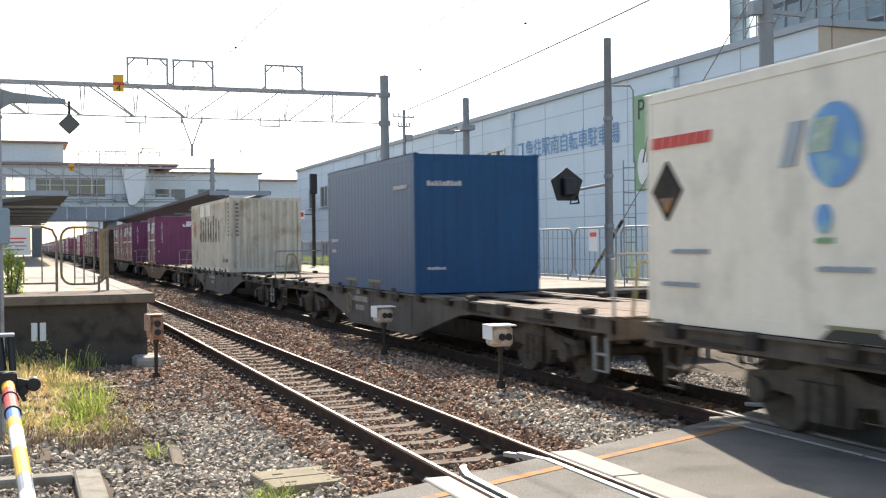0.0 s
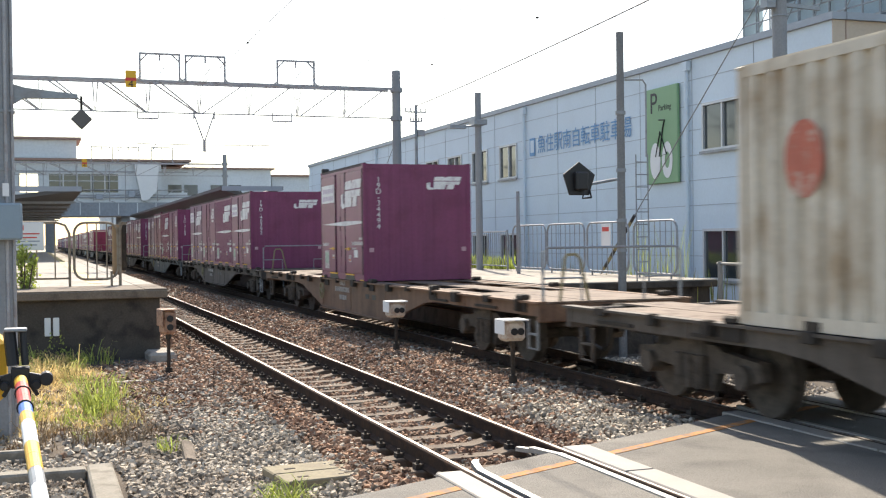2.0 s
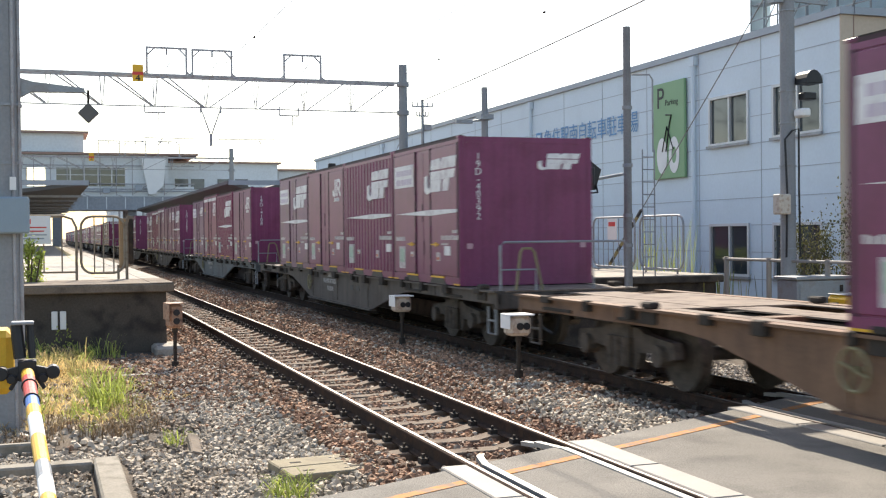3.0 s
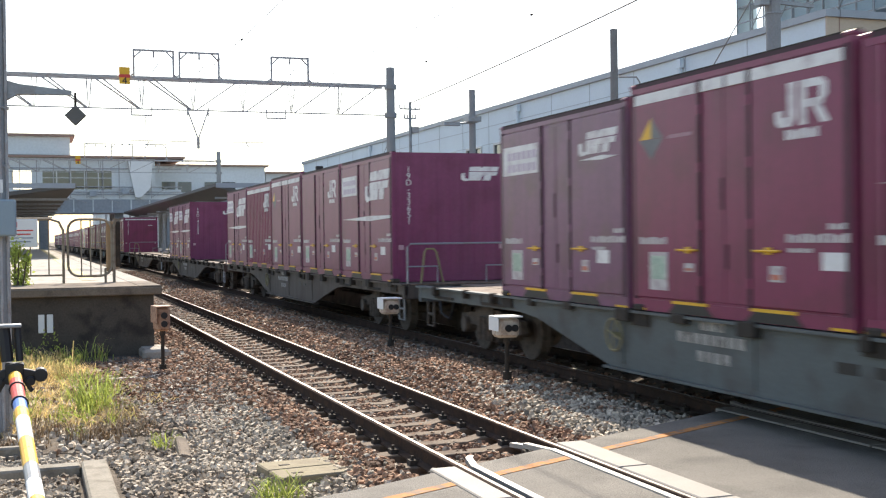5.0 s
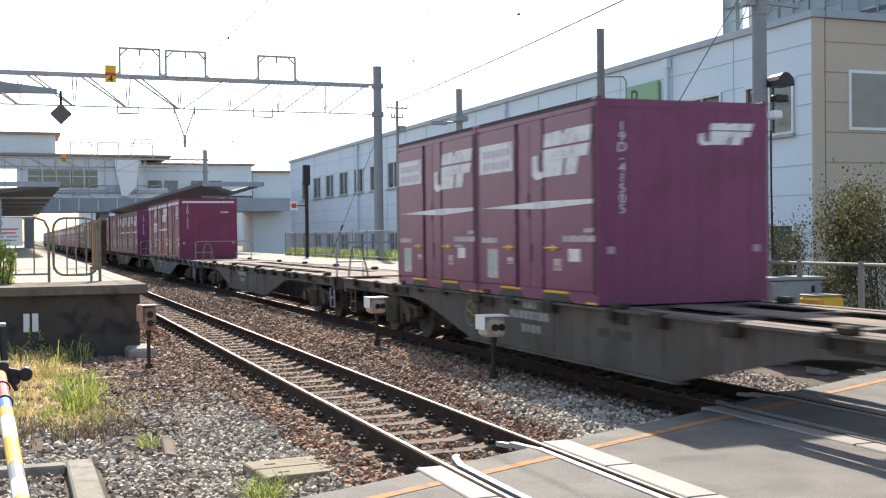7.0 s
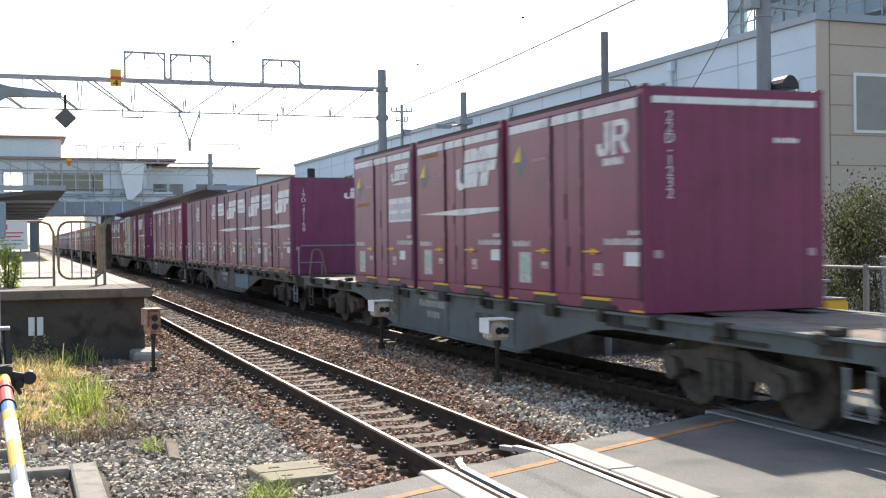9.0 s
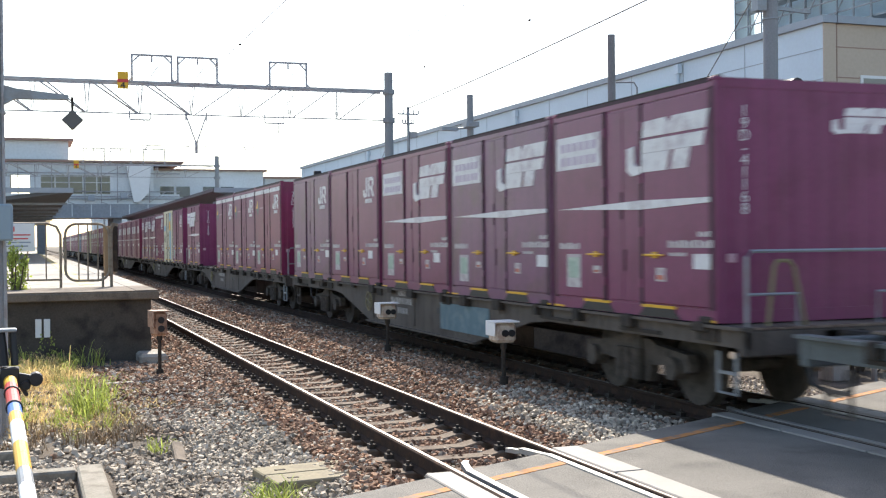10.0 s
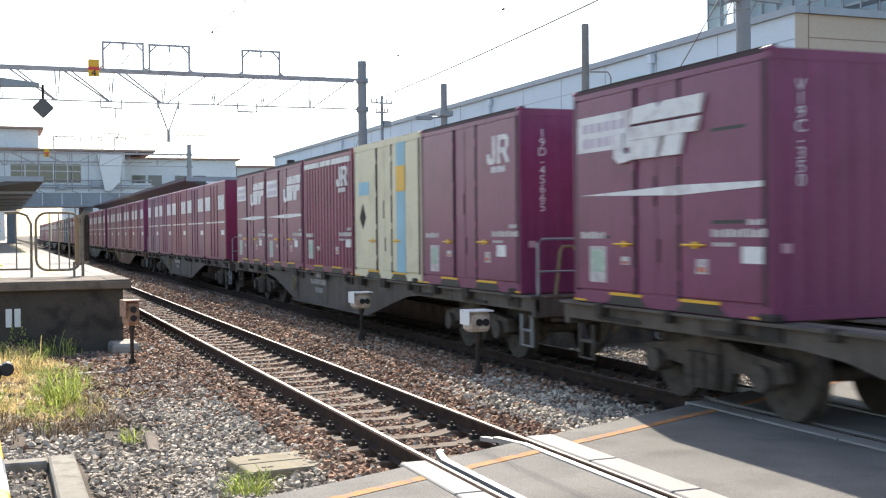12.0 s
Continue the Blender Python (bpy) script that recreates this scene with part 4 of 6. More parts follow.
def build_station():
    """The footbridge station building across the tracks, with platform roofs."""
    b = thing("station_building", "grey bridge station building across the tracks", "building", (0, 130, 0))
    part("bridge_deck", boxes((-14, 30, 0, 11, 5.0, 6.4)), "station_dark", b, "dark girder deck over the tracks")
    part("lower_wall", boxes((-14, 16, 0.2, 0.5, 6.402, 7.5)), "station", b)
    part("upper_wall", boxes((-14, 13.2, 0.2, 0.5, 9.5, 10.9)), "station", b)
    for a, c in ((-14, -1.7), (0.3, 1.4), (8.6, 13.2)):
        part("front_wall", boxes((a, c, 0.2, 0.5, 7.502, 9.498)), "station", b)
    part("back_wall", boxes((0.3, 16, 10.4, 10.8, 6.402, 10.9)), "station", b)
    part("back_wall", boxes((-14, -1.7, 10.4, 10.8, 6.402, 10.9)), "station", b)
    part("inner_wall", boxes((0.35, 0.6, 0.5, 10.4, 6.402, 10.9)), "station", b)
    part("side_wall", boxes((13.0, 13.2, 0.5, 10.4, 6.402, 10.9)), "station", b)
    for k in range(5):
        w = part("window", boxes((1.4 + 1.44 * k, 2.84 + 1.44 * k - 0.06, 0.32, 0.36, 7.502, 9.498)), "glass", b)
        part("mullion", boxes((2.78 + 1.44 * k, 2.84 + 1.44 * k + 0.06, 0.22, 0.42, 7.502, 9.498)), "frame", w)
        part("transom", boxes((1.4 + 1.44 * k, 2.77 + 1.44 * k, 0.24, 0.318, 8.7, 8.78)), "frame", w)
    part("gutter", boxes((-14, 16, 0.0, 0.19, 6.9, 7.02)), "coping", b)
    for k in range(15):
        part("girder_rib", boxes((-13.5 + 2 * k, -13.4 + 2 * k, -0.06, -0.002, 5.05, 6.35)), "station", b)
    part("girder_flange", boxes((-14, 30, -0.12, -0.002, 4.9, 4.998)), "station_dark", b)
    part("roof", boxes((-14.4, 16.4, -0.6, 11.4, 10.902, 11.12)), "eaves", b, "flat roof with brown eaves")
    part("penthouse", boxes((-15, 4.3, 1.5, 9.5, 11.302, 13.3)), "station", b)
    part("penthouse_roof", boxes((-15.3, 4.8, 1.0, 10, 13.302, 13.55)), "eaves", b, "brown penthouse roof edge")
    bm = bmesh.new()
    prism(bm, [(10.2, 10.6), (12.9, 10.6), (12.6, 7.6), (11.6, 6.6), (11.0, 6.6)], "y", -0.5, 0.1)
    part("stair_wall", bm, "white_p", b, "pale slanted stair wall")
    part("side_wing", boxes((13.3, 26, 3, 10, 6.402, 10.3)), "station", b, "grey side wing")
    part("wing_roof", boxes((13.0, 26.4, 2.6, 10.4, 10.302, 10.5)), "eaves", b)
    for x in (14.2, 16.0, 19.0, 21.0):
        part("window", boxes((x, x + 1.5, 2.9, 2.998, 7.3, 8.5)), "glass", b)
    part("second_wing", boxes((26.5, 40, 5, 12, -0.6, 9.6)), "station", b)
    part("wing_roof", boxes((26.3, 40.4, 4.6, 12.4, 9.602, 9.85)), "eaves", b)
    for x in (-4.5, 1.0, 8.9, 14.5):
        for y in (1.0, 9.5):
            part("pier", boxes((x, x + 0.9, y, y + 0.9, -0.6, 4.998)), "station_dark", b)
    # service pipes, brackets and a lattice in front of the wall
    for z in (7.2, 7.75, 9.75):
        bm = bmesh.new()
        tube(bm, (-14, -0.25, z), (16, -0.25, z), 0.06, n=6)
        part("service_pipe", bm, "gantry", b)
    for k in range(12):
        bm = bmesh.new()
        x = -6 + 1.7 * k
        bar(bm, (x, -0.3, 6.5), (x, -0.3, 10.8), 0.09, 0.09)
        bar(bm, (x, -0.3, 6.6), (x + 1.7, -0.3, 7.7 if k % 2 else 6.0), 0.06, 0.06)
        part("lattice_bar", bm, "gantry", b)
    for x, z in ((6.2, 6.75), (2.0, 7.3), (9.6, 7.0)):
        part("junction_box", boxes((x, x + 0.7, -0.35, -0.02, z, z + 0.6)), "coping", b)
    # platform roofs
    for x0, x1, y0, y1, z, nm in ((-5.5, 2.3, 62, 129, 4.05, "left"), (9.7, 13.2, 64, 129, 4.2, "right")):
        c = thing("platform_canopy", "dark platform roof on steel posts", "canopy", (0, 0, 0), "platform canopies")
        bm = bmesh.new()
        mid = (x0 + x1) / 2
        prism(bm, [(x0, z + 0.62), (mid, z + 0.1), (x1, z + 0.62), (x1, z + 0.8), (mid, z + 0.3), (x0, z + 0.8)], "y", y0, y1)
        part("roof", bm, "canopy", c)
        part("fascia", boxes((x0 + 0.05, x1 - 0.05, y0 - 0.08, y0 - 0.002, z + 0.56, z + 0.82)), "coping", c)
        for y in np.arange(y0 + 2, y1, 8):
            part("post", boxes((mid - 0.12, mid + 0.12, y - 0.12, y + 0.12, 0.98, z + 0.12)), "steel", c)
            part("beam", boxes((x0 + 0.3, x1 - 0.3, y - 0.08, y + 0.08, z + 0.0, z + 0.12)), "steel", c)
    # far distance beyond the bridge
    for x0, x1, y, h in ((-60, -8, 420, 9), (20, 90, 380, 12), (-6, 0.5, 700, 9), (100, 240, 300, 9), (-260, -70, 300, 10)):
        solo("distant_house", boxes((x0, x1, y, y + 20, -0.6, h)), "station", "pale distant house blurred by haze", "house", group="distant houses", bevel=0.3)


def build_sensor_post(x, y, z, up, size, label):
    """A twin-lens obstacle sensor: up is the height of the box's underside over its foot."""
    t = thing("sensor_post", label, "sensor", (x, y, z), "obstacle sensors")
    bm = bmesh.new()
    tube(bm, (0, 0, 0), (0, 0, up), 0.032, n=10)
    tube(bm, (0, 0, -0.1), (0, 0, 0.16), 0.07, 0.06, n=10)
    tube(bm, (0, 0, up - 0.08), (0, 0, up), 0.05, n=10)
    part("post", bm, "dark", t)
    w, h = size
    part("box", boxes((-w, w, -0.10, 0.19, up, up + h)), "box" if w > 0.14 else "rustbox", t, "stained cream sensor box", 0.04)
    bm = bmesh.new()
    box(bm, -w - 0.025, w + 0.025, -0.15, 0.21, up + h + 0.002, up + h + 0.022)
    box(bm, -w - 0.025, -w - 0.012, -0.15, 0.21, up + h * 0.35, up + h)
    part("hood", bm, "white_p" if w > 0.14 else "rustbox", t, "pale folded sun hood", 0.004)
    for dx, dz in ((-0.1, 0.48), (0.5, 0.48)) if w > 0.14 else ((0, 0.66), (0, 0.3)):
        bm = bmesh.new()
        tube(bm, (dx * w, -0.085, up + h * dz), (dx * w, -0.125, up + h * dz), 0.048 if w > 0.14 else 0.055, n=14)
        part("lens", bm, "black", t, "dark lens")
    return t


def build_small_things():
    for x, y, z, up, size, a, label in ((2.07, 19.7, -0.36, 0.72, (0.115, 0.40), 10, "rust-stained sensor box on a dark post by the platform"), (6.02, 14.2, -0.1, 0.62, (0.155, 0.27), -2, "cream sensor box with twin dark lenses between the tracks"), (6.02, 19.5, -0.1, 0.62, (0.155, 0.27), 0, "cream sensor box with twin dark lenses between the tracks")):
        build_sensor_post(x, y, z, up, size, label).rotation_euler = (0, 0, radians(a))
    c = thing("concrete_cover", "pale concrete trough cover with two slabs", "trough cover", (2.4, 10.25, -0.3))
    for k in range(2):
        part("slab", boxes((-0.42, 0.42, -0.38 + 0.39 * k, -0.005 + 0.39 * k, 0, 0.1)), "cover", c, "", 0.012)
        for s in (-0.22, 0.22):
            part("lifting_slot", boxes((s - 0.05, s + 0.05, -0.24 + 0.39 * k, -0.20 + 0.39 * k, 0.1, 0.104)), "dark", c)
    c.rotation_euler = (0, 0, 0.1)
    k = thing("kerb_frame", "weathered concrete kerb frame round gravel", "kerb", (0, 0, -0.42))
    part("kerb", boxes((0.42, 0.66, 7.4, 11.55, 0, 0.19)), "kerb", k, "", 0.02)
    part("kerb", boxes((-2.2, 0.418, 11.33, 11.55, 0, 0.18)), "kerb", k, "", 0.02)
    part("kerb", boxes((-2.2, 0.0, 12.5, 12.62, 0, 0.2)), "kerb", k, "", 0.02)
    for x in (0.17, 0.32):
        p = thing("marker_plate", "small white marker plate on the platform wall", "marker", (x, 22.27, 0.37))
        part("plate", boxes((-0.055, 0.055, 0, 0.03, -0.17, 0.17)), "white_p", p, "", 0.008)
    m = thing("crossing_barrier", "crossing barrier with striped arm and yellow drive housing", "barrier", (-0.13, 9.05, 0))
    way = Vector((0.16, -5.2, -0.05))
    foot = Vector((0, -0.05, 0.90))
    arm = None
    at, cols = 0.02, ("yellow", "red", "red", "red", "bluep", "yellow", "white_p", "white_p", "yellow", "yellow", "steel", "white_p", "yellow", "yellow", "white_p")
    for i, c in enumerate(cols):
        bm = bmesh.new()
        r = 0.047 - 0.0012 * i
        tube(bm, foot + way * at, foot + way * (at + 0.0655), r, r - 0.001, 14)
        if arm is None:
            arm = part("arm", bm, c, m, "striped barrier arm in red, yellow, white and blue")
        else:
            part("band", bm, c, arm)
        if i in (1, 3):
            bm = bmesh.new()
            tube(bm, foot + way * (at + 0.062), foot + way * (at + 0.067), r + 0.009, n=14)
            part("clamp", bm, "black", arm)
        at += 0.066
    part("drive_housing", boxes((-0.7, -0.10, 0.12, 0.6, 0.72, 1.2)), "yellow", m, "yellow drive housing", 0.05)
    part("pedestal", boxes((-0.62, -0.26, 0.2, 0.5, -0.45, 0.718)), "steel", m, "grey pedestal", 0.02)
    bm = bmesh.new()
    box(bm, -0.065, 0.065, -0.1, 0.06, 0.84, 0.99)
    for s in (-1, 1):
        bar(bm, (0, -0.06, 0.93), (s * 0.17, -0.06, 0.89), 0.06, 0.07)
        bar(bm, (s * 0.05, -0.08, 0.9), (s * 0.12, -0.08, 0.78), 0.035, 0.03)
        tube(bm, (s * 0.18, -0.12, 0.90), (s * 0.18, 0.03, 0.90), 0.05, n=12)
        tube(bm, (s * 0.11, -0.12, 0.86), (s * 0.11, -0.05, 0.86), 0.035, n=10)
    part("mount", bm, "black", m, "black arm mount", 0.008)
    bm = bmesh.new()
    tube(bm, (-0.05, 0, 1.0), (-0.075, 0.03, 1.25), 0.045)
    tube(bm, (0.035, 0, 1.0), (0.02, 0.03, 1.25), 0.028)
    part("spring_strut", bm, "black", m)
    part("cap", boxes((-0.11, 0.05, -0.05, 0.1, 1.252, 1.275)), "steel", m, "grey cap", 0.006)
    # trackside clutter
    s = thing("old_sleeper", "short weathered timber half buried in ballast", "timber", (1.42, 12.0, -0.36))
    part("timber", boxes((-0.06, 0.06, -0.42, 0.42, 0, 0.13)), "apron", s, "", 0.015)
    s.rotation_euler = (0.06, 0.25, -0.05)
    s = thing("concrete_strip", "low concrete strip in the grass", "strip", (1.5, 18.8, -0.42))
    part("strip", boxes((-0.46, 0.46, -0.1, 0.1, 0, 0.13)), "concrete", s, "", 0.015)


def build_fences():
    f = thing("platform_fence", "grey steel fence along the far platform", "fence", (12.6, 0, 1.0))
    y = 30.0
    while y < 57:
        bm = bmesh.new()
        tube(bm, (0, y, 0), (0, y, 1.15), 0.03, n=6)
        part("post", bm, "steel", f)
        y += 2.0
    bm = bmesh.new()
    for z in (0.12, 1.1):
        tube(bm, (0, 30, z), (0, 56, z), 0.022, n=6)
    part("rail", bm, "steel", f)
    bm = bmesh.new()
    y = 30.15
    while y < 56:
        tube(bm, (0, y, 0.12), (0, y, 1.1), 0.010, n=5)
        y += 0.16
    tagged(part("baluster", bm, "steel", f), kind="stuff")
    for i, (x, ya, yb) in enumerate(((12.6, 27.4, 29.6), (12.6, 25.15, 27.3), (12.6, 22.95, 25.0), (12.65, 20.95, 22.8))):
        g = thing("hoop_railing", "round-cornered steel hoop railing on the far platform", "railing", (x, 0, 1.0), "hoop railings")
        bm = bmesh.new()
        railing_loop(bm, ya, yb, 0.1, 1.25, 0.024)
        for v in bm.verts:
            v.co = Vector((v.co.y, v.co.x, v.co.z))
        part("frame", bm, "steel", g)
        for k in range(1, 8):
            yy = ya + (yb - ya) * k / 8
            bm = bmesh.new()
            tube(bm, (0, yy, 0.1), (0, yy, 1.25), 0.011, n=6)
            part("upright", bm, "steel", g)
        for yy in (ya + 0.25, yb - 0.25):
            bm = bmesh.new()
            tube(bm, (0, yy, 0), (0, yy, 0.12), 0.024, n=6)
            part("foot", bm, "steel", g)
    s = thing("fence_notice", "small white notice with red mark on the railing", "sign", (12.52, 23.9, 1.98))
    part("board", boxes((0, 0.02, -0.22, 0.22, -0.28, 0.24)), "white_p", s)
    part("mark", boxes((-0.006, 0, -0.16, 0.16, 0.06, 0.16)), "red", s)
    s = thing("platform_signal", "dark signal post with black head on the far platform", "signal", (12.1, 49.5, 0.98))
    bm = bmesh.new()
    tube(bm, (0, 0, 0), (0, 0, 3.9), 0.08, n=10)
    part("post", bm, "dark", s)
    part("head", boxes((-0.16, 0.16, -0.1, 0.1, 3.2, 4.1)), "black", s, "", 0.03)
    part("plate", boxes((-0.75, -0.4, -0.02, 0.02, 2.1, 2.5)), "white_p", s, "white plate with red mark")
    part("plate_mark", boxes((-0.68, -0.47, -0.028, -0.021, 2.2, 2.4)), "red", s)
    bm = bmesh.new()
    bar(bm, (0, 0, 2.3), (-0.75, 0, 2.3), 0.04, 0.04)
    part("arm", bm, "dark", s)
    m = thing("barrier_machine", "yellow barrier drive housing beyond the tracks", "barrier machine", (12.6, 15.7, -0.5))
    part("housing", boxes((-0.22, 0.28, -0.3, 0.3, 0.95, 1.32)), "yellow", m, "", 0.06)
    part("pedestal", boxes((-0.15, 0.2, -0.2, 0.2, 0, 0.948)), "concrete", m, "grey pedestal", 0.02)
    part("cap", boxes((-0.2, 0.26, -0.28, 0.28, 1.322, 1.34)), "steel", m, "", 0.01)
    part("arm", boxes((-0.6, -0.222, -0.05, 0.05, 1.1, 1.2)), "dark", m, "short dark counterweight arm", 0.01)
    f = thing("pipe_fence", "pale pipe fence on posts beyond the crossing", "fence", (13.2, 0, 0))
    for y in (20.2, 18.75, 17.0, 15.4, 13.8):
        bm = bmesh.new()
        tube(bm, (0, y, -0.5), (0, y, 1.38), 0.05, n=10)
        part("post", bm, "panel", f)
    bm = bmesh.new()
    for z in (1.33,):
        tube(bm, (0, 13, z), (0, 20.3, z), 0.03, n=8)
    part("rail", bm, "panel", f)


def build_wires():
    for a, b, sag, r in (((5.93, 42.5, 7.8), (5.93, -4, 7.8), 0.05, 0.011), ((9.3, 60, 7.25), (9.3, -4, 7.25), 0.05, 0.008), ((13.25, 42.5, 8.1), (13.25, 2, 8.1), 0.05, 0.007), ((15.2, 46, 7.55), (13.3, 18.15, 7.55), 0.1, 0.022)):
        bm = bmesh.new()
        pts = []
        for k in range(25):
            s = k / 24
            p = Vector(a).lerp(Vector(b), s)
            p.z -= sag * 4 * s * (1 - s)
            pts.append(p)
        pipe(bm, pts, r, 5)
        solo("overhead_wire", bm, "wire", "thin grey overhead wire", "wire", group="overhead wires")
    for x, y, z in ((13.25, 29.2, 8.05), (13.25, 38.2, 8.07), (5.93, 33.6, 7.74)):
        bm = bmesh.new()
        bmesh.ops.create_icosphere(bm, subdivisions=1, radius=0.055)
        bmesh.ops.scale(bm, vec=(0.8, 1.3, 0.7), verts=bm.verts)
        bmesh.ops.translate(bm, vec=(x, y, z), verts=bm.verts)
        solo("wire_spacer", bm, "dark", "small dark spacer clipped on the overhead wire", "wire spacer", group="wire spacers")


def build_guy_wires():
    """Stay wires with striped guards at their feet."""
    for a, b in (((12.9, 24.9, 1.0), (13.21, 18.3, 6.85)), ((12.75, 48.0, 1.0), (13.2, 42.7, 5.6))):
        a, b = Vector(a), Vector(b)
        t = thing("guy_wire", "slanting stay wire with black and yellow striped guard", "stay wire", a, "stay wires")
        bm = bmesh.new()
        tube(bm, (0, 0, 0), b - a, 0.012, n=6)
        part("wire", bm, "wire", t)
        way = (b - a).normalized()
        for k in range(10):
            bm = bmesh.new()
            tube(bm, way * (0.1 + 0.2 * k), way * (0.3 + 0.2 * k), 0.04, n=10)
            part("guard_band", bm, "black" if k % 2 else "faded_yellow", t)


def leaf_cloud(name, centre, size, count, leaf, mat, label, category, seed, trunk=True):
    """A shrub: stems and many small separate leaves in uneven clumps."""
    rng = np.random.default_rng(seed)
    t = thing(name, label, category, centre)
    clumps = [(rng.uniform(-1, 1, 3) * (np.array(size) * 0.5), rng.uniform(0.25, 0.5)) for _ in range(16)]
    verts, polys = [], []
    for k in range(count):
        c, r = clumps[int(rng.integers(16))]
        p = c + rng.normal(0, 1, 3) * r * np.array(size) * 0.30
        p[2] = max(p[2] + size[2] * 0.5, 0.05)
        m = np.array(Euler(rng.uniform(0, 6.28, 3)).to_matrix())
        q = np.array(((-0.5, 0, 0), (0, -0.28, 0.05), (0.5, 0, 0), (0, 0.28, 0.05))) * leaf * rng.uniform(0.6, 1.3)
        b = len(verts)
        verts += (q @ m.T + p).tolist()
        polys.append((b, b + 1, b + 2, b + 3))
    me = bpy.data.meshes.new("crown")
    me.from_pydata(verts, [], polys)
    me.materials.append(M[mat])
    crown = new("crown", me)
    crown.parent = t
    if trunk:
        bm = bmesh.new()
        for c, r in clumps:
            tube(bm, (0.1 * c[0], 0.1 * c[1], -0.5), (c[0], c[1], c[2] + size[2] * 0.5), 0.03, 0.008, 6)
        part("stem", bm, "bark", t)
    return t


def grass_patch(name, spots, count, height, mat, label, seed, lean=0.5, width=0.012):
    rng = np.random.default_rng(seed)
    verts, polys = [], []
    for k in range(count):
        x0, x1, y0, y1, z = spots[int(rng.integers(len(spots)))]
        x, y = rng.uniform(x0, x1), rng.uniform(y0, y1)
        a, h = rng.uniform(0, 6.28), height * rng.uniform(0.35, 1.1)
        dx, dy = math.cos(a) * h * lean * rng.uniform(0.2, 1), math.sin(a) * h * lean * rng.uniform(0.2, 1)
        wx, wy = -math.sin(a) * width, math.cos(a) * width
        b = len(verts)
        verts += [(x - wx, y - wy, z), (x + wx, y + wy, z), (x + dx * 0.4 + wx, y + dy * 0.4 + wy, z + h * 0.6), (x + dx * 0.4 - wx, y + dy * 0.4 - wy, z + h * 0.6), (x + dx, y + dy, z + h)]
        polys += [(b, b + 1, b + 2, b + 3), (b + 3, b + 2, b + 4)]
    me = bpy.data.meshes.new(name)
    me.from_pydata(verts, [], polys)
    me.materials.append(M[mat])
    return tagged(new(name, me), label, "grass", "", "stuff")


def clumped_grass(name, tufts, mat, label, seed):
    """Arching blades in tufts; a tuft is x, y, spread, blades, height, lean."""
    rng = np.random.default_rng(seed)
    verts, polys = [], []
    for tx, ty, spread, blades, height, lean in tufts:
        for k in range(blades):
            x, y = tx + rng.normal() * spread, ty + rng.normal() * spread
            z = ground_level(x) - 0.02
            a, h = rng.uniform(0, 6.28), height * rng.uniform(0.4, 1.1)
            reach, w = h * lean * rng.uniform(0.3, 1.2), rng.uniform(0.003, 0.008)
            cx, cy, wx, wy = math.cos(a), math.sin(a), -math.sin(a) * w, math.cos(a) * w
            b = len(verts)
            for s, up, ww in ((0, 0, 1), (0.25, 0.5, 1), (0.62, 0.86, 0.75)):
                px, py, pz = x + cx * reach * s, y + cy * reach * s, z + h * up
                verts += [(px - wx * ww, py - wy * ww, pz), (px + wx * ww, py + wy * ww, pz)]
            verts.append((x + cx * reach, y + cy * reach, z + h * (0.95 - 0.35 * lean * rng.random())))
            polys += [(b, b + 1, b + 3, b + 2), (b + 2, b + 3, b + 5, b + 4), (b + 4, b + 5, b + 6)]
    me = bpy.data.meshes.new(name)
    me.from_pydata(verts, [], polys)
    me.materials.append(M[mat])
    return tagged(new(name, me), label, "grass", "", "stuff")


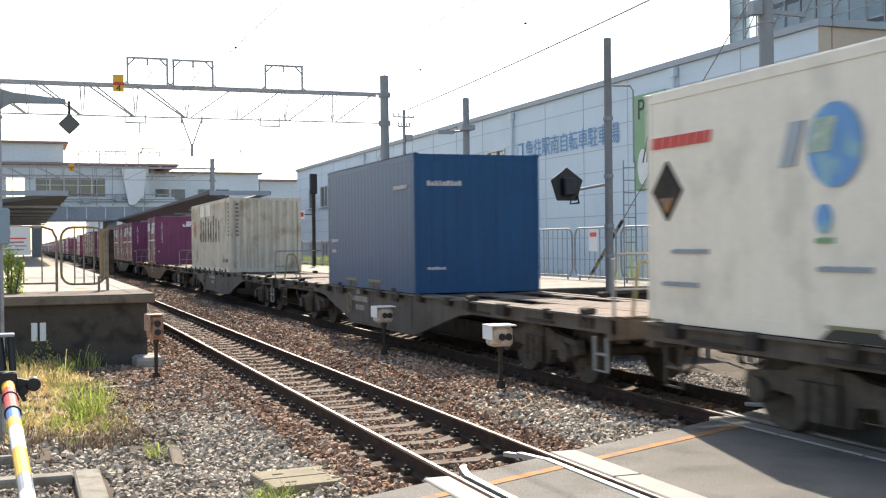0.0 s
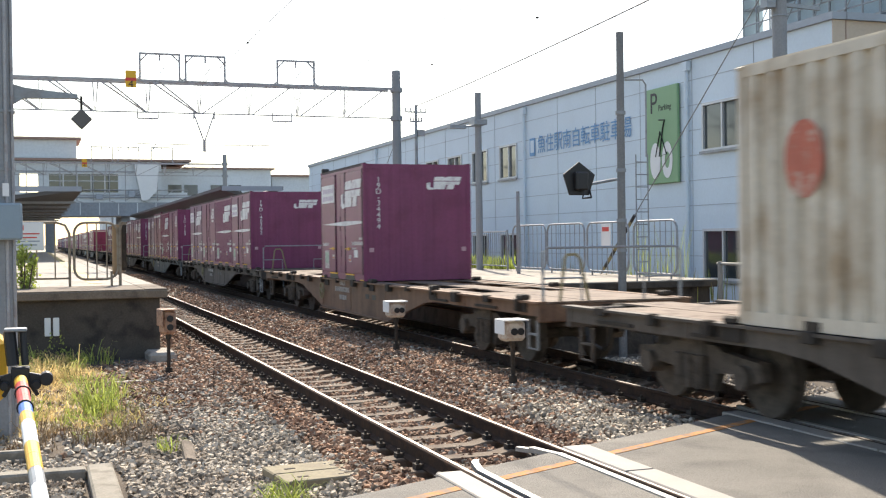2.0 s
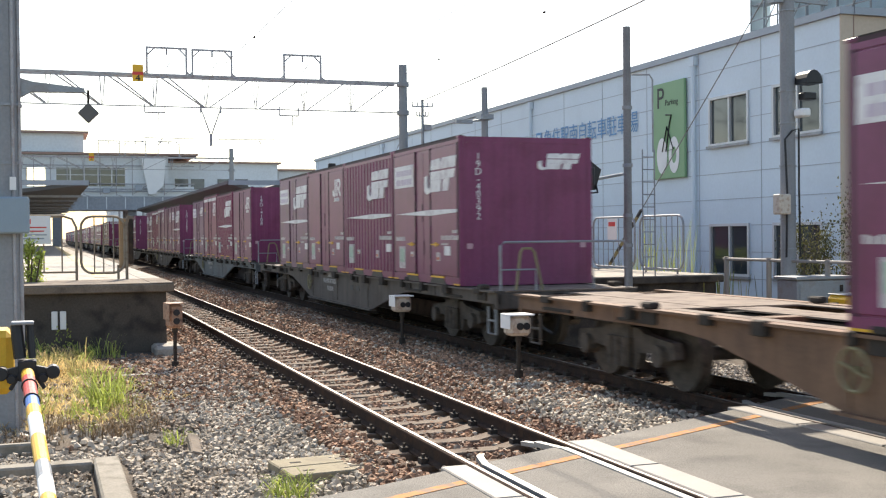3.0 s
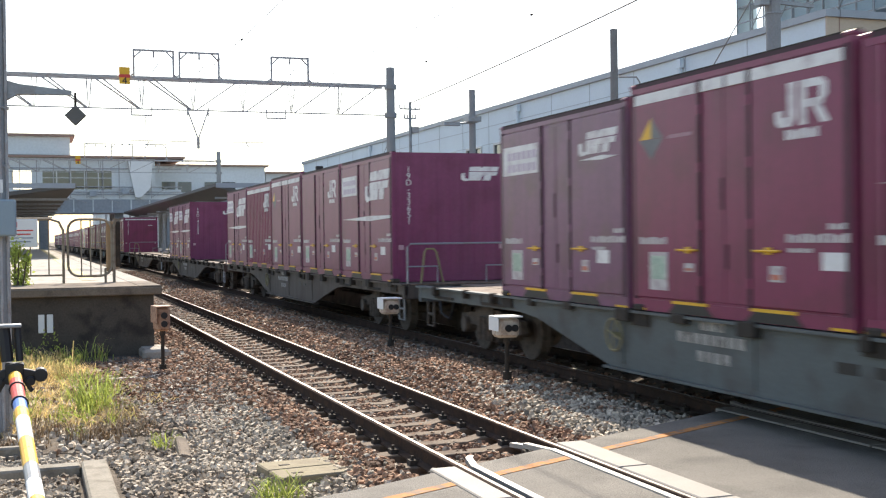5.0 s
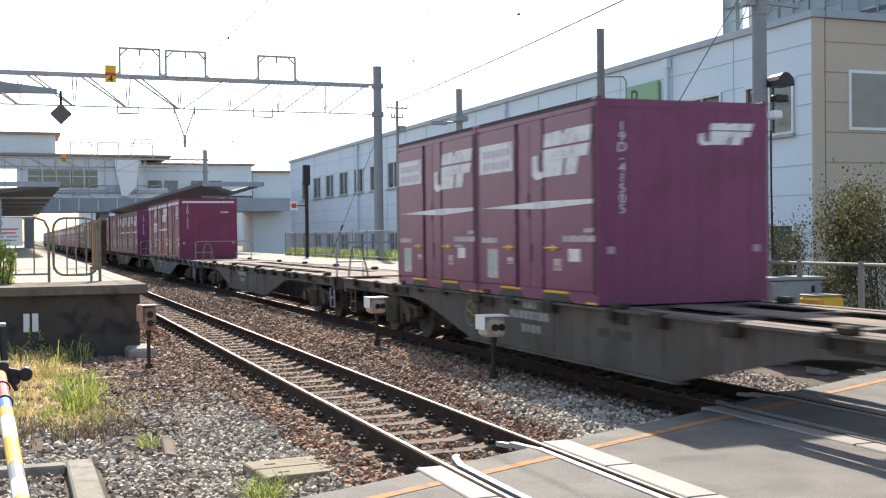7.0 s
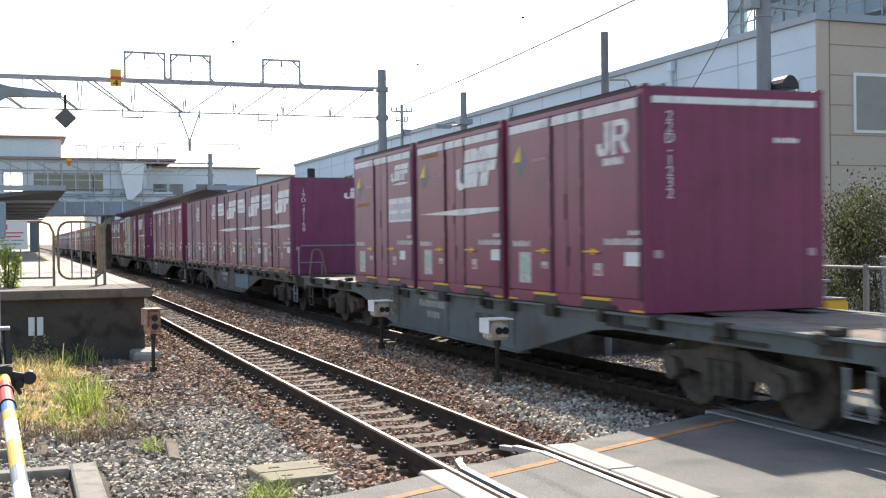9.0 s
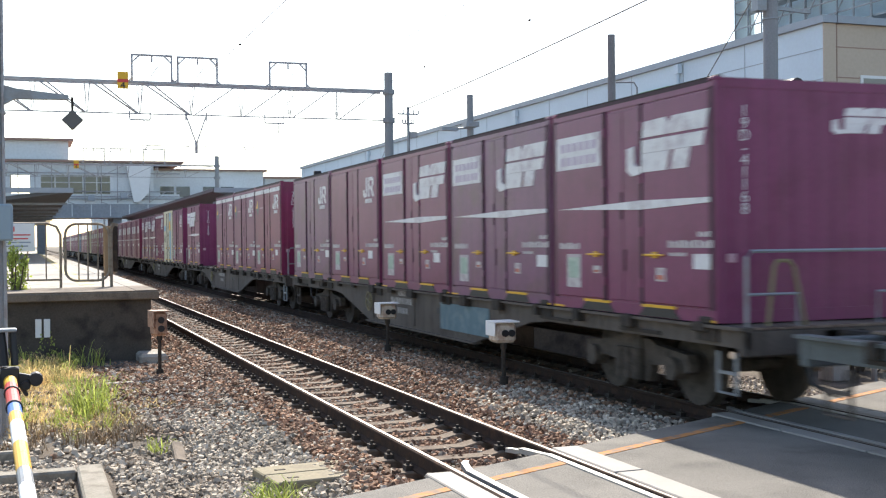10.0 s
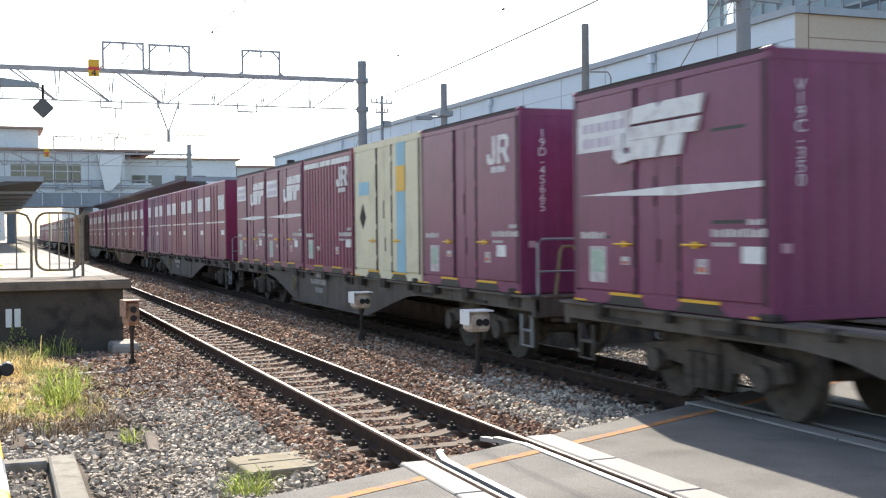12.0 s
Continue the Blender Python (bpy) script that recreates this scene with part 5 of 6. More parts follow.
def build_plants():
    leaf_cloud("shrub", (15.4, 17.3, -0.4), (2.3, 2.0, 3.1), 21000, 0.068, "leaf", "dense olive-green shrub by the fence", "shrub", 3)
    leaf_cloud("shrub", (14.6, 19.5, -0.4), (1.2, 1.0, 2.2), 4200, 0.055, "leaf", "sparse dark shrub in front of the wall", "shrub", 4)
    leaf_cloud("shrub", (13.9, 16.8, -0.4), (0.8, 1.8, 1.2), 1600, 0.06, "leaf", "low weeds along the pipe fence", "plant", 14)
    leaf_cloud("shrub", (-0.25, 24.0, 0.98), (0.5, 0.4, 0.85), 700, 0.09, "fresh", "small leafy plant behind the platform railing", "plant", 5)
    leaf_cloud("shrub", (-0.75, 15.5, -0.4), (0.5, 0.6, 1.1), 260, 0.09, "fresh", "small green sapling by the pole", "plant", 15)
    r = random.Random(21)
    # dark bare soil at the ragged front of the grass, with a hollow
    bm = bmesh.new()
    rim = [(0.55 + (1.35 + 0.22 * math.sin(2.7 * k)) * math.cos(k * math.tau / 26), 13.45 + (1.0 + 0.25 * math.sin(1.9 * k + 1)) * math.sin(k * math.tau / 26)) for k in range(26)]
    prism(bm, rim, "z", -0.5, -0.335)
    solo("bare_soil", bm, "earth", "dark bare soil at the edge of the dry grass", "soil", "structure", 0.03)
    bm = bmesh.new()
    prism(bm, [(-3.0, 13.9), (0.9, 14.0), (1.5, 15.4), (1.75, 17.2), (1.5, 18.6), (1.7, 19.6), (1.3, 21.0), (1.2, 22.2), (-3.0, 22.2)], "z", -0.6, -0.322)
    solo("sandy_ground", bm, "sand", "pale dry sandy soil under thin grass", "soil", "structure", 0.03)
    dry = [(r.uniform(-2.4, 1.25 - 0.06 * (y - 14)), y, 0.13, 34, r.uniform(0.09, 0.22), 1.4) for y in (r.uniform(13.9, 21.6) for _ in range(300))]
    dry += [(r.uniform(-2.4, 0.55), r.uniform(18.0, 21.8), 0.12, 34, r.uniform(0.25, 0.45), 1.0) for _ in range(70)]
    dry += [(r.uniform(1.0, 1.75), r.uniform(15.2, 18.3), 0.10, 16, r.uniform(0.06, 0.14), 1.5) for _ in range(26)]
    clumped_grass("dry_grass", dry, "straw", "dry straw-coloured trackside grass", 7)
    low = [(r.uniform(-1.8, 1.3), r.uniform(12.9, 14.9), 0.09, 30, r.uniform(0.1, 0.3), 1.0) for _ in range(60)]
    clumped_grass("dead_grass", low, "deadgrass", "brown dead grass and stems", 17)
    weeds = [(r.uniform(-1.6, 0.9), r.uniform(13.2, 21.6), 0.06, 20, r.uniform(0.15, 0.36), 0.9) for _ in range(34)]
    weeds += [(r.uniform(-1.2, 1.3), r.uniform(21.2, 22.0), 0.07, 18, r.uniform(0.3, 0.6), 0.7) for _ in range(16)]
    clumped_grass("green_weeds", weeds, "fresh", "low green weeds among dry grass", 12)
    for x, y, h in ((0.25, 21.7, 0.55), (0.62, 21.5, 0.42), (-0.35, 21.3, 0.5), (0.5, 14.4, 0.25), (-0.2, 14.6, 0.3)):
        leaf_cloud("weed", (x, y, -0.36), (0.35, 0.3, h), 150, 0.055, "fresh", "leafy green weed in the dry grass", "plant", int(100 * y), False)
    clumped_grass("grass_tuft", [(0.66, 15.3, 0.09, 105, 0.62, 1.0), (0.86, 15.5, 0.10, 60, 0.42, 1.2), (1.0, 16.8, 0.08, 50, 0.45, 0.9)], "fresh", "tall bright green arching grass tuft", 8)
    clumped_grass("grass_tuft", [(1.9, 9.45, 0.10, 110, 0.26, 1.2), (1.28, 12.2, 0.05, 34, 0.26, 0.9)], "fresh", "small grass tuft by the concrete cover", 9)
    clumped_grass("reed_stalks", [(x, 20.6 + 0.3 * x, 0.015, 1, 1.05, 0.5) for x in (0.62, 1.02, 1.25)], "straw", "a few tall dry reed stalks", 13)
    grass_patch("grass_verge", [(12.75, 13.4, 31, 57, 0.99)], 5000, 0.42, "fresh", "uncut green grass behind the far platform fence", 10, 0.4, 0.016)
    grass_patch("reeds", [(12.9, 14.2, 20.5, 29, 0.5)], 220, 0.75, "grass", "thin pale reeds behind the far platform railing", 18, 0.25, 0.008)
    grass_patch("reeds", [(13.0, 14.2, 22.5, 24.5, 0.4)], 70, 1.9, "fresh", "a few tall green reeds behind the railing", 19, 0.3, 0.007)

# ---------------------------------------------------------------- train
SPEED, DECK = 19.1, 1.025
W2 = 1.225
TRAIN = []


def shell(c, mat, length, high, ribs_side=0, ribs_end=0, post=0.09, depth=0.03, end_depth=0.012):
    """Container walls with corner posts, rails and pressed ribs on the sides and ends."""
    for x in (-W2, W2 - post):
        for y in (0, length - post):
            part("corner_post", boxes((x, x + post, y, y + post, 0.0, high)), mat, c, "", 0.008)
        part("top_rail", boxes((x, x + post, post, length - post, high - 0.10, high - 0.04)), mat, c)
        # the wine boxes get their shaded upper edge as a dark painted strip
        part("top_cap", boxes((x, x + post, post, length - post, high - 0.04, high)), "seam" if mat in ("purple", "purple_red", "purple_fade") else mat, c, "grimy top edge")
        part("bottom_rail", boxes((x, x + post, post, length - post, 0.0, 0.13)), mat, c)
    for y in (0, length - post):
        part("end_header", boxes((-W2 + post, W2 - post, y, y + post, high - 0.10, high)), mat, c)
        part("end_sill", boxes((-W2 + post, W2 - post, y, y + post, 0.0, 0.13)), mat, c)
    part("roof", boxes((-W2 + 0.02, W2 - 0.02, 0.02, length - 0.02, high - 0.06, high - 0.015)), mat, c)

    def skin(name, points, axis, at, sign):
        bm = bmesh.new()
        cols = []
        for p, d in points:
            cols.append([bm.verts.new((at + sign * d, p, z) if axis == "x" else (p, at + sign * d, z)) for z in (0.13, high - 0.10)])
        for a, b in zip(cols, cols[1:]):
            bm.faces.new((a[0], b[0], b[1], a[1]))
        part(name, bm, mat, c)

    def wave(a, b, n, depth):
        if not n:
            return [(a, depth * 0.5), (b, depth * 0.5)]
        pts, w = [], (b - a) / n
        for k in range(n):
            s = a + k * w
            pts += [(s, depth), (s + 0.28 * w, depth), (s + 0.42 * w, 0.004), (s + 0.86 * w, 0.004)]
        return pts + [(b, depth)]
    side = wave(post, length - post, ribs_side, depth)
    skin("side_wall", side, "x", -W2, 1)
    skin("side_wall", side, "x", W2, -1)
    end = wave(-W2 + post, W2 - post, ribs_end, end_depth)
    skin("end_wall", end, "y", 0, 1)
    skin("end_wall", end, "y", length, -1)


def on_side(y0, y1, z0, z1, out=0.014, length=0.0):
    """A thin plate on the side that faces the near track."""
    return boxes((-W2 - out, -W2 + 0.012, y0, y1, z0, z1))


def plate_poly(outline, side=True, out=0.014):
    bm = bmesh.new()
    if side:
        prism(bm, outline, "x", -W2 - out, -W2 + 0.012)
    else:
        prism(bm, outline, "y", -out, 0.012)
    return bm


def emblem(c, a, b, z0, z1, side=True, out=0.014):
    """The operator's white slanted mark as plain blocks, from a to b across and z0 to z1 up."""
    def at(u, v):
        return (a + (b - a) * u, z0 + (z1 - z0) * v)
    for o in ([(0.0, 0.12), (0.0, 0.52), (0.10, 0.56), (0.10, 0.24), (0.13, 0.17), (0.19, 0.17), (0.19, 0.03), (0.07, 0.0)],
              [(0.21, 0.69), (0.23, 0.98), (0.50, 1.0), (0.54, 0.90), (0.59, 1.0), (1.0, 1.0), (0.965, 0.69)],
              [(0.20, 0.40), (0.21, 0.64), (0.96, 0.64), (0.93, 0.40)],
              [(0.20, 0.05), (0.20, 0.395), (0.56, 0.395), (0.51, 0.05)],
              [(0.56, 0.05), (0.61, 0.395), (0.80, 0.395), (0.76, 0.05)]):
        part("emblem", plate_poly([at(u, v) for u, v in o], side, out if side else 0.006), "mark", c)


def bar_text(c, y0, y1, z0, z1, n, mat="label", end=False, label=""):
    """A row of small upright bars, the size of lettering that cannot be read."""
    w = (y1 - y0) / n
    rows = []
    for k in range(n):
        a, b = y0 + w * k, y0 + w * (k + 0.74)
        cut = (z1 - z0) * (0.18 if k % 3 == 1 else 0.0)
        rows.append((-W2 + a, -W2 + b, -0.006, 0.012, z0, z1 - cut) if end else (-W2 - 0.013, -W2 + 0.012, a, b, z0, z1 - cut))
    part("text_line", boxes(*rows), mat, c, label)


def small_mark(c, y, z, w, h):
    """The railway's small white two-stroke mark as plain blocks, w a unit across and h high."""
    def q(*pts):
        part("emblem", plate_poly([(y - u * w, z + v * h) for u, v in pts]), "mark", c)
    q((0.0, 0.12), (0.10, 0.0), (0.36, 0.0), (0.46, 0.14), (0.46, 1.0), (0.29, 1.0), (0.29, 0.22), (0.16, 0.22), (0.16, 0.38), (0.0, 0.38))
    q((0.55, 0.0), (0.71, 0.0), (0.71, 1.0), (0.55, 1.0))
    q((0.71, 0.82), (1.04, 0.82), (1.0, 1.0), (0.71, 1.0))
    q((0.98, 0.5), (1.08, 0.5), (1.15, 0.6), (1.15, 0.86), (1.04, 1.0), (1.0, 0.86))
    q((0.71, 0.38), (1.06, 0.40), (1.08, 0.56), (0.71, 0.56))
    q((0.84, 0.40), (1.02, 0.40), (1.2, 0.0), (1.02, 0.0))
    bar_text(c, y - 0.95 * w, y - 0.2 * w, z - 0.12, z - 0.03, 7, "mark")


def pockets(c, length, mat="yellow"):
    """Fork pockets: dark openings with splayed sides under a painted lip."""
    for y0, y1 in ((0.78, 1.48), (2.24, 2.92)) if length < 5 else ((length * 0.36, length * 0.36 + 0.7), (length * 0.60, length * 0.60 + 0.7)):
        bm = bmesh.new()
        prism(bm, [(y0 - 0.10, 0.004), (y1 + 0.10, 0.004), (y1 - 0.04, 0.104), (y0 + 0.04, 0.104)], "x", -W2 - 0.005, -W2 + 0.3)
        part("fork_pocket", bm, "black", c, "dark fork pocket")
        part("pocket_lip", boxes((-W2 - 0.014, -W2 + 0.01, y0, y1, 0.106, 0.137)), mat, c, "worn yellow painted lip")
    for y0, y1 in ((0.02, 0.30), (length - 0.30, length - 0.02)):
        part("corner_mark", boxes((-W2 - 0.008, -W2 + 0.01, y0, y1, 0.006, 0.03)), mat, c, "yellow corner mark")


def door_pair(c, length, high, mat, a=0.392, b=0.622):
    """Narrow folding middle leaves between two wide side leaves, with dark seams, hinges and lock bars."""
    m = (a + b) / 2 * length
    for y0, y1 in ((a * length + 0.02, m - 0.008), (m + 0.008, b * length - 0.02)):
        d = part("door", boxes((-W2 + 0.004, -W2 + 0.03, y0, y1, 0.15, high - 0.13)), mat, c, "", 0.012)
        part("lock_bar", boxes((-W2 - 0.004, -W2 + 0.0035, m - 0.055 if y1 > m else m + 0.02, m - 0.02 if y1 > m else m + 0.055, 0.5 if y1 > m else 1.1, 0.75 if y1 > m else 1.42)), "seam", d, "dark lock plate")
    for y0, y1, h0, h1 in ((0.10, a * length - 0.025, 0.98, 1.40), (b * length + 0.025, length - 0.10, 2.38, 2.78)):
        d = part("door", boxes((-W2 - 0.009, -W2 + 0.02, y0, y1, 0.15, high - 0.115)), mat, c, "", 0.012)
        bm = bmesh.new()
        tube(bm, (-W2 - 0.030, h0 + 0.02, 0.69), (-W2 - 0.030, h1, 0.69), 0.014, n=6)
        box(bm, -W2 - 0.03, -W2 - 0.010, h0 + 0.16, h0 + 0.24, 0.655, 0.725)
        part("handle", bm, "yellow", d, "yellow door handle")
    for y in (a * length, b * length):
        part("door_post", boxes((-W2 - 0.016, -W2 + 0.02, y - 0.022, y + 0.022, 0.13, high - 0.10)), "seam", c, "dark grimy door seam")
        for z in (0.32, 0.9, 1.5, 2.1):
            part("hinge", boxes((-W2 - 0.026, -W2 - 0.0165, y - 0.03, y + 0.03, z, z + 0.10)), mat, c)
    # dark upright strips paint the shade where neighbouring boxes meet
    for y in (0.06, length - 0.10):
        part("edge_shade", boxes((-W2 - 0.006, -W2 + 0.01, y - 0.02, y + 0.05, 0.13, high - 0.09)), "seam", c)


def code_text(c, words, high):
    """The running number, set upright down the end wall."""
    for k, ch in enumerate(words):
        text(c, ch, (-W2 + 0.34, -0.006, high - 0.34 - 0.125 * k), 0.165, "mark", (90, 0, 0))


def labels(c, length, high, seed):
    """Small painted data, stickers and the green card holder, each a little different from box to box."""
    r = random.Random(seed)
    dz = r.uniform(-0.03, 0.03)
    bar_text(c, 0.06, 0.94, 0.77, 0.85, 9)
    bar_text(c, 0.1, 0.34, 0.885, 0.94, 3)
    bar_text(c, 3.02, 3.62, 0.75, 0.83, 6)
    if r.random() < 0.6:
        bar_text(c, 0.55, 0.9, 0.68, 0.72, 6)
    y = r.choice((0.1, 0.44))
    part("label", on_side(y, y + 0.31, 0.52 + dz, 0.68 + dz), "mark", c, "white sticker")
    part("label", on_side(0.97, 1.17, 0.40, 0.55), "label", c)
    part("label_mark", on_side(1.0, 1.14, 0.42, 0.47, 0.018), "faded_red", c)
    part("label", on_side(2.48, 2.66, 0.46, 0.55), "label", c)
    part("label_mark", on_side(2.51, 2.63, 0.47, 0.50, 0.018), "faded_red", c)
    part("label", on_side(3.0, 3.38, 0.24 + dz, 0.66 + dz), "label", c, "pale card holder")
    part("label_card", on_side(3.04, 3.34, 0.36 + dz, 0.62 + dz, 0.018), "greenlabel", c, "green card")


M["greenlabel"] = material("green_white_label", (0.32, 0.42, 0.34), 0.6, vary=0.3, scale=6, second=(0.7, 0.7, 0.6), amount=0.4)


def container(kind, mat, length=3.80, high=2.50, code="", seed=0, far=False):
    names = {"logo": "wine-purple container with white emblem and stripe", "vent": "wine-purple vented container with white emblem", "logo_rib": "wine-purple ribbed container with white emblem", "jr": "wine-purple container with small white mark", "stripe": "wine-purple container with white top stripe", "stripe_logo": "wine-purple container with top stripe and white emblem", "small": "wine-purple container with small white emblem", "stripe_small": "wine-purple container with top stripe and white label", "rib_jr": "wine-purple ribbed container with small white mark", "cream": "cream container with pale blue stripe", "blue": "deep blue twenty-foot container", "grey": "dirty white ribbed thirty-foot container", "white": "large white refrigerated container with coloured marks"}
    c = thing("freight_container", names[kind] + " on a wagon", "container", (0, 0, 0), "freight containers")
    ribs = {"logo_rib": 15, "rib_jr": 15, "grey": 30, "blue": 24}.get(kind, 0)
    ends = {"grey": 9, "blue": 9, "white": 0}.get(kind, 9)
    if far:
        part("body", boxes((-W2, W2, 0, length, 0, high)), mat, c, "", 0.03)
        for a in (0.36, 0.51, 0.66):
            part("door_post", boxes((-W2 - 0.02, -W2 - 0.001, a * length - 0.03, a * length + 0.03, 0.1, high - 0.1)), mat, c)
        part("plate", on_side(2.62, 3.58, high * 0.64, high * 0.82, 0.01), "mark", c)
        part("emblem", on_side(0.2, 1.2, high * 0.64, high * 0.82, 0.01), "mark", c)
        part("stripe", on_side(0.2, 3.4, high * 0.47, high * 0.49, 0.01), "mark", c)
        part("label", on_side(0.2, 0.7, 0.8, 0.95, 0.01), "mark", c)
        return c
    shell(c, mat, length, high, ribs, ends, 0.12 if kind == "grey" else 0.09, {"grey": 0.07, "blue": 0.008, "logo_rib": 0.035, "rib_jr": 0.035}.get(kind, 0.022), 0.06 if kind == "grey" else 0.010)
    for y in (0.05, length - 0.05):
        for x in (-W2 + 0.05, W2 - 0.05):
            part("corner_fitting", boxes((x - 0.06, x + 0.06, y - 0.056, y + 0.056, high - 0.03, high + 0.012)), mat, c, "", 0.01)
    for x in (-W2 + 0.05, W2 - 0.05):
        bm = bmesh.new()
        bar(bm, (x, 0, high + 0.014), (x, length, high + 0.014), 0.05, 0.02)
        part("roof_rail", bm, "mark" if kind == "white" else "greyc" if kind in ("grey", "cream") else "dark", c)
    if kind in ("logo", "vent", "jr", "stripe", "stripe_logo", "cream", "small", "stripe_small"):
        door_pair(c, length, high, mat)
    if kind in ("logo", "logo_rib", "vent", "stripe_logo"):
        if kind in ("logo", "vent"):
            part("plate", on_side(2.46, 3.66, high * 0.705, high * 0.872), "mark", c, "white lettered plate, unreadable")
            for k in range(2):
                part("text_line", boxes(*[(-W2 - 0.0165, -W2 - 0.0145, 2.56 + 0.17 * i, 2.68 + 0.17 * i, high * (0.725 + 0.07 * k), high * (0.768 + 0.07 * k)) for i in range(6)]), "pale_text", c)
        a, b = {"logo": (1.8, 0.10), "stripe_logo": (1.8, 0.10), "vent": (2.75, 1.0)}.get(kind, (1.8, 0.2))
        emblem(c, a, b, high * 0.635, high * 0.878, True, 0.05 if kind == "vent" else 0.018)
        if kind == "vent":
            for y, z in ((0.35, 0.72), (2.9, 0.74), (0.35, 0.36), (2.9, 0.3)):
                part("vent_slot", on_side(y, y + 0.55, high * z, high * z + 0.035, 0.01), "black", c, "dark vent slot")
        part("stripe", plate_poly([(3.6, high * 0.503), (1.5, high * 0.480), (0.1, high * 0.494), (0.1, high * 0.516), (1.5, high * 0.522)], True, 0.02), "mark", c, "tapered white stripe")
        emblem(c, W2 - 1.02, W2 - 0.22, high * 0.78, high * 0.895, False)
        labels(c, length, high, seed)
    if kind in ("small", "stripe_small"):
        emblem(c, 1.22, 0.2, high * 0.755, high * 0.875)
        labels(c, length, high, seed)
        part("plate", on_side(0.08, 1.38, high * 0.465, high * 0.635) if kind == "stripe_small" else on_side(2.46, 3.66, high * 0.705, high * 0.872), "mark", c, "white lettered plate, unreadable")
        for k in range(2):
            y0, zz = (0.14, 0.48) if kind == "stripe_small" else (2.52, 0.722)
            part("text_line", boxes(*[(-W2 - 0.0165, -W2 - 0.0145, y0 + 0.17 * i, y0 + 0.12 + 0.17 * i, high * (zz + 0.07 * k), high * (zz + 0.045 + 0.07 * k)) for i in range(7 if kind == "stripe_small" else 6)]), "pale_text", c)
        part("stripe", plate_poly([(1.2, high * 0.735), (0.6, high * 0.725), (0.2, high * 0.737), (0.6, high * 0.748)], True, 0.016), "mark", c)
    if kind in ("jr", "rib_jr", "stripe"):
        small_mark(c, 1.06, high * 0.715, 0.64, 0.40)
        labels(c, length, high, seed)
    if kind in ("stripe", "rib_jr", "stripe_logo", "stripe_small"):
        for a, b in ((0.12, 1.45), (1.53, 1.86), (1.92, 2.32), (2.41, 3.68)):
            part("top_stripe", on_side(a, b, high - 0.235, high - 0.122, 0.016), "mark", c, "white top stripe")
        if kind != "rib_jr":
            for o, m in (([(3.58, high * 0.752), (3.33, high * 0.845), (3.33, high * 0.752)], "yellow"), ([(3.33, high * 0.845), (3.08, high * 0.752), (3.33, high * 0.752)], "darkpole"), ([(3.58, high * 0.750), (3.08, high * 0.750), (3.33, high * 0.66)], "darkpole")):
                part("diamond_mark", plate_poly(o, True, 0.01), m, c)
            bar_text(c, 2.5, 2.99, high * 0.742, high * 0.758, 8, "faded_pink")
            if kind != "stripe":
                zz = 0.60 if kind == "stripe_small" else 0.875
                bar_text(c, 2.7, 3.55, high * zz, high * zz + 0.07, 9, "orange", label="orange lettering, unreadable")
    if kind == "cream":
        part("stripe", on_side(0.75, 1.2, 0.14, high - 0.1, 0.018), "pale_blue", c, "pale blue upright stripe")
        part("stripe", on_side(0.75, 1.2, high * 0.62, high * 0.8, 0.022), "yellow", c, "yellow patch")
        part("diamond_mark", plate_poly([(3.4, high * 0.45), (3.2, high * 0.36), (3.0, high * 0.45), (3.2, high * 0.56)], True, 0.012), "dark", c)
        part("text_line", on_side(2.8, 3.45, high * 0.62, high * 0.72), "pale_blue", c)
    if kind == "blue":
        for a, b, z in ((length - 0.9, length - 0.3, 0.95), (length - 0.7, length - 0.35, 0.72), (0.4, 1.2, 1.9)):
            bar_text(c, a, b, z, z + 0.07, 7, "label")
        for a in (2.05, 3.75):
            part("pocket_lip", boxes((-W2 - 0.012, -W2 + 0.01, a, a + 0.85, 0.14, 0.19)), "faded_yellow", c, "yellow painted lip")
            for d in (0.12, 0.5):
                part("fork_pocket", boxes((-W2 - 0.006, -W2 + 0.3, a + d, a + d + 0.28, 0.005, 0.13)), "black", c)
        bar_text(c, 0.25, 0.92, high - 0.57, high - 0.48, 9, "label", True)
        bar_text(c, 0.25, 0.6, 0.42, 0.47, 6, "label", True)
    if kind == "grey":
        for k in range(8):
            y = 2.2 + 0.62 * k
            part("lettering_stroke", on_side(y, y + 0.11, high * 0.42, high * (0.72 + 0.04 * (k % 3))), "faded", c, "faded dark lettering stroke")
            if k % 2:
                part("lettering_stroke", on_side(y + 0.2, y + 0.3, high * 0.46, high * 0.55), "faded", c)
        for y in (4.2, 5.7):
            part("patch", on_side(y, y + 1.0, high * 0.80, high * 0.97, 0.012), "white", c, "painted-over patch")
        bm = bmesh.new()
        n = 20
        vs = [bm.verts.new((-W2 - 0.008, length - 1.05 + 0.28 * math.cos(k * math.tau / n), high * 0.62 + 0.36 * math.sin(k * math.tau / n))) for k in range(n)]
        bm.faces.new(vs)
        part("emblem", bm, "faded_red", c, "faded red round emblem")
        for k in range(9):
            part("text_line", on_side(0.22, 0.32, high * 0.9 - 0.13 * k, high * 0.93 - 0.13 * k), "faded", c)
            part("text_line", boxes((-W2 + 0.2, -W2 + 0.3, -0.006, 0.01, high * 0.9 - 0.13 * k, high * 0.93 - 0.13 * k)), "faded", c)
        part("text_line", on_side(0.5, 1.4, 0.34, 0.46), "faded", c)
        for k in range(7):
            part("rail_slot", on_side(0.8 + 1.2 * k, 1.0 + 1.2 * k, 0.0, 0.09, 0.02), "dark", c)
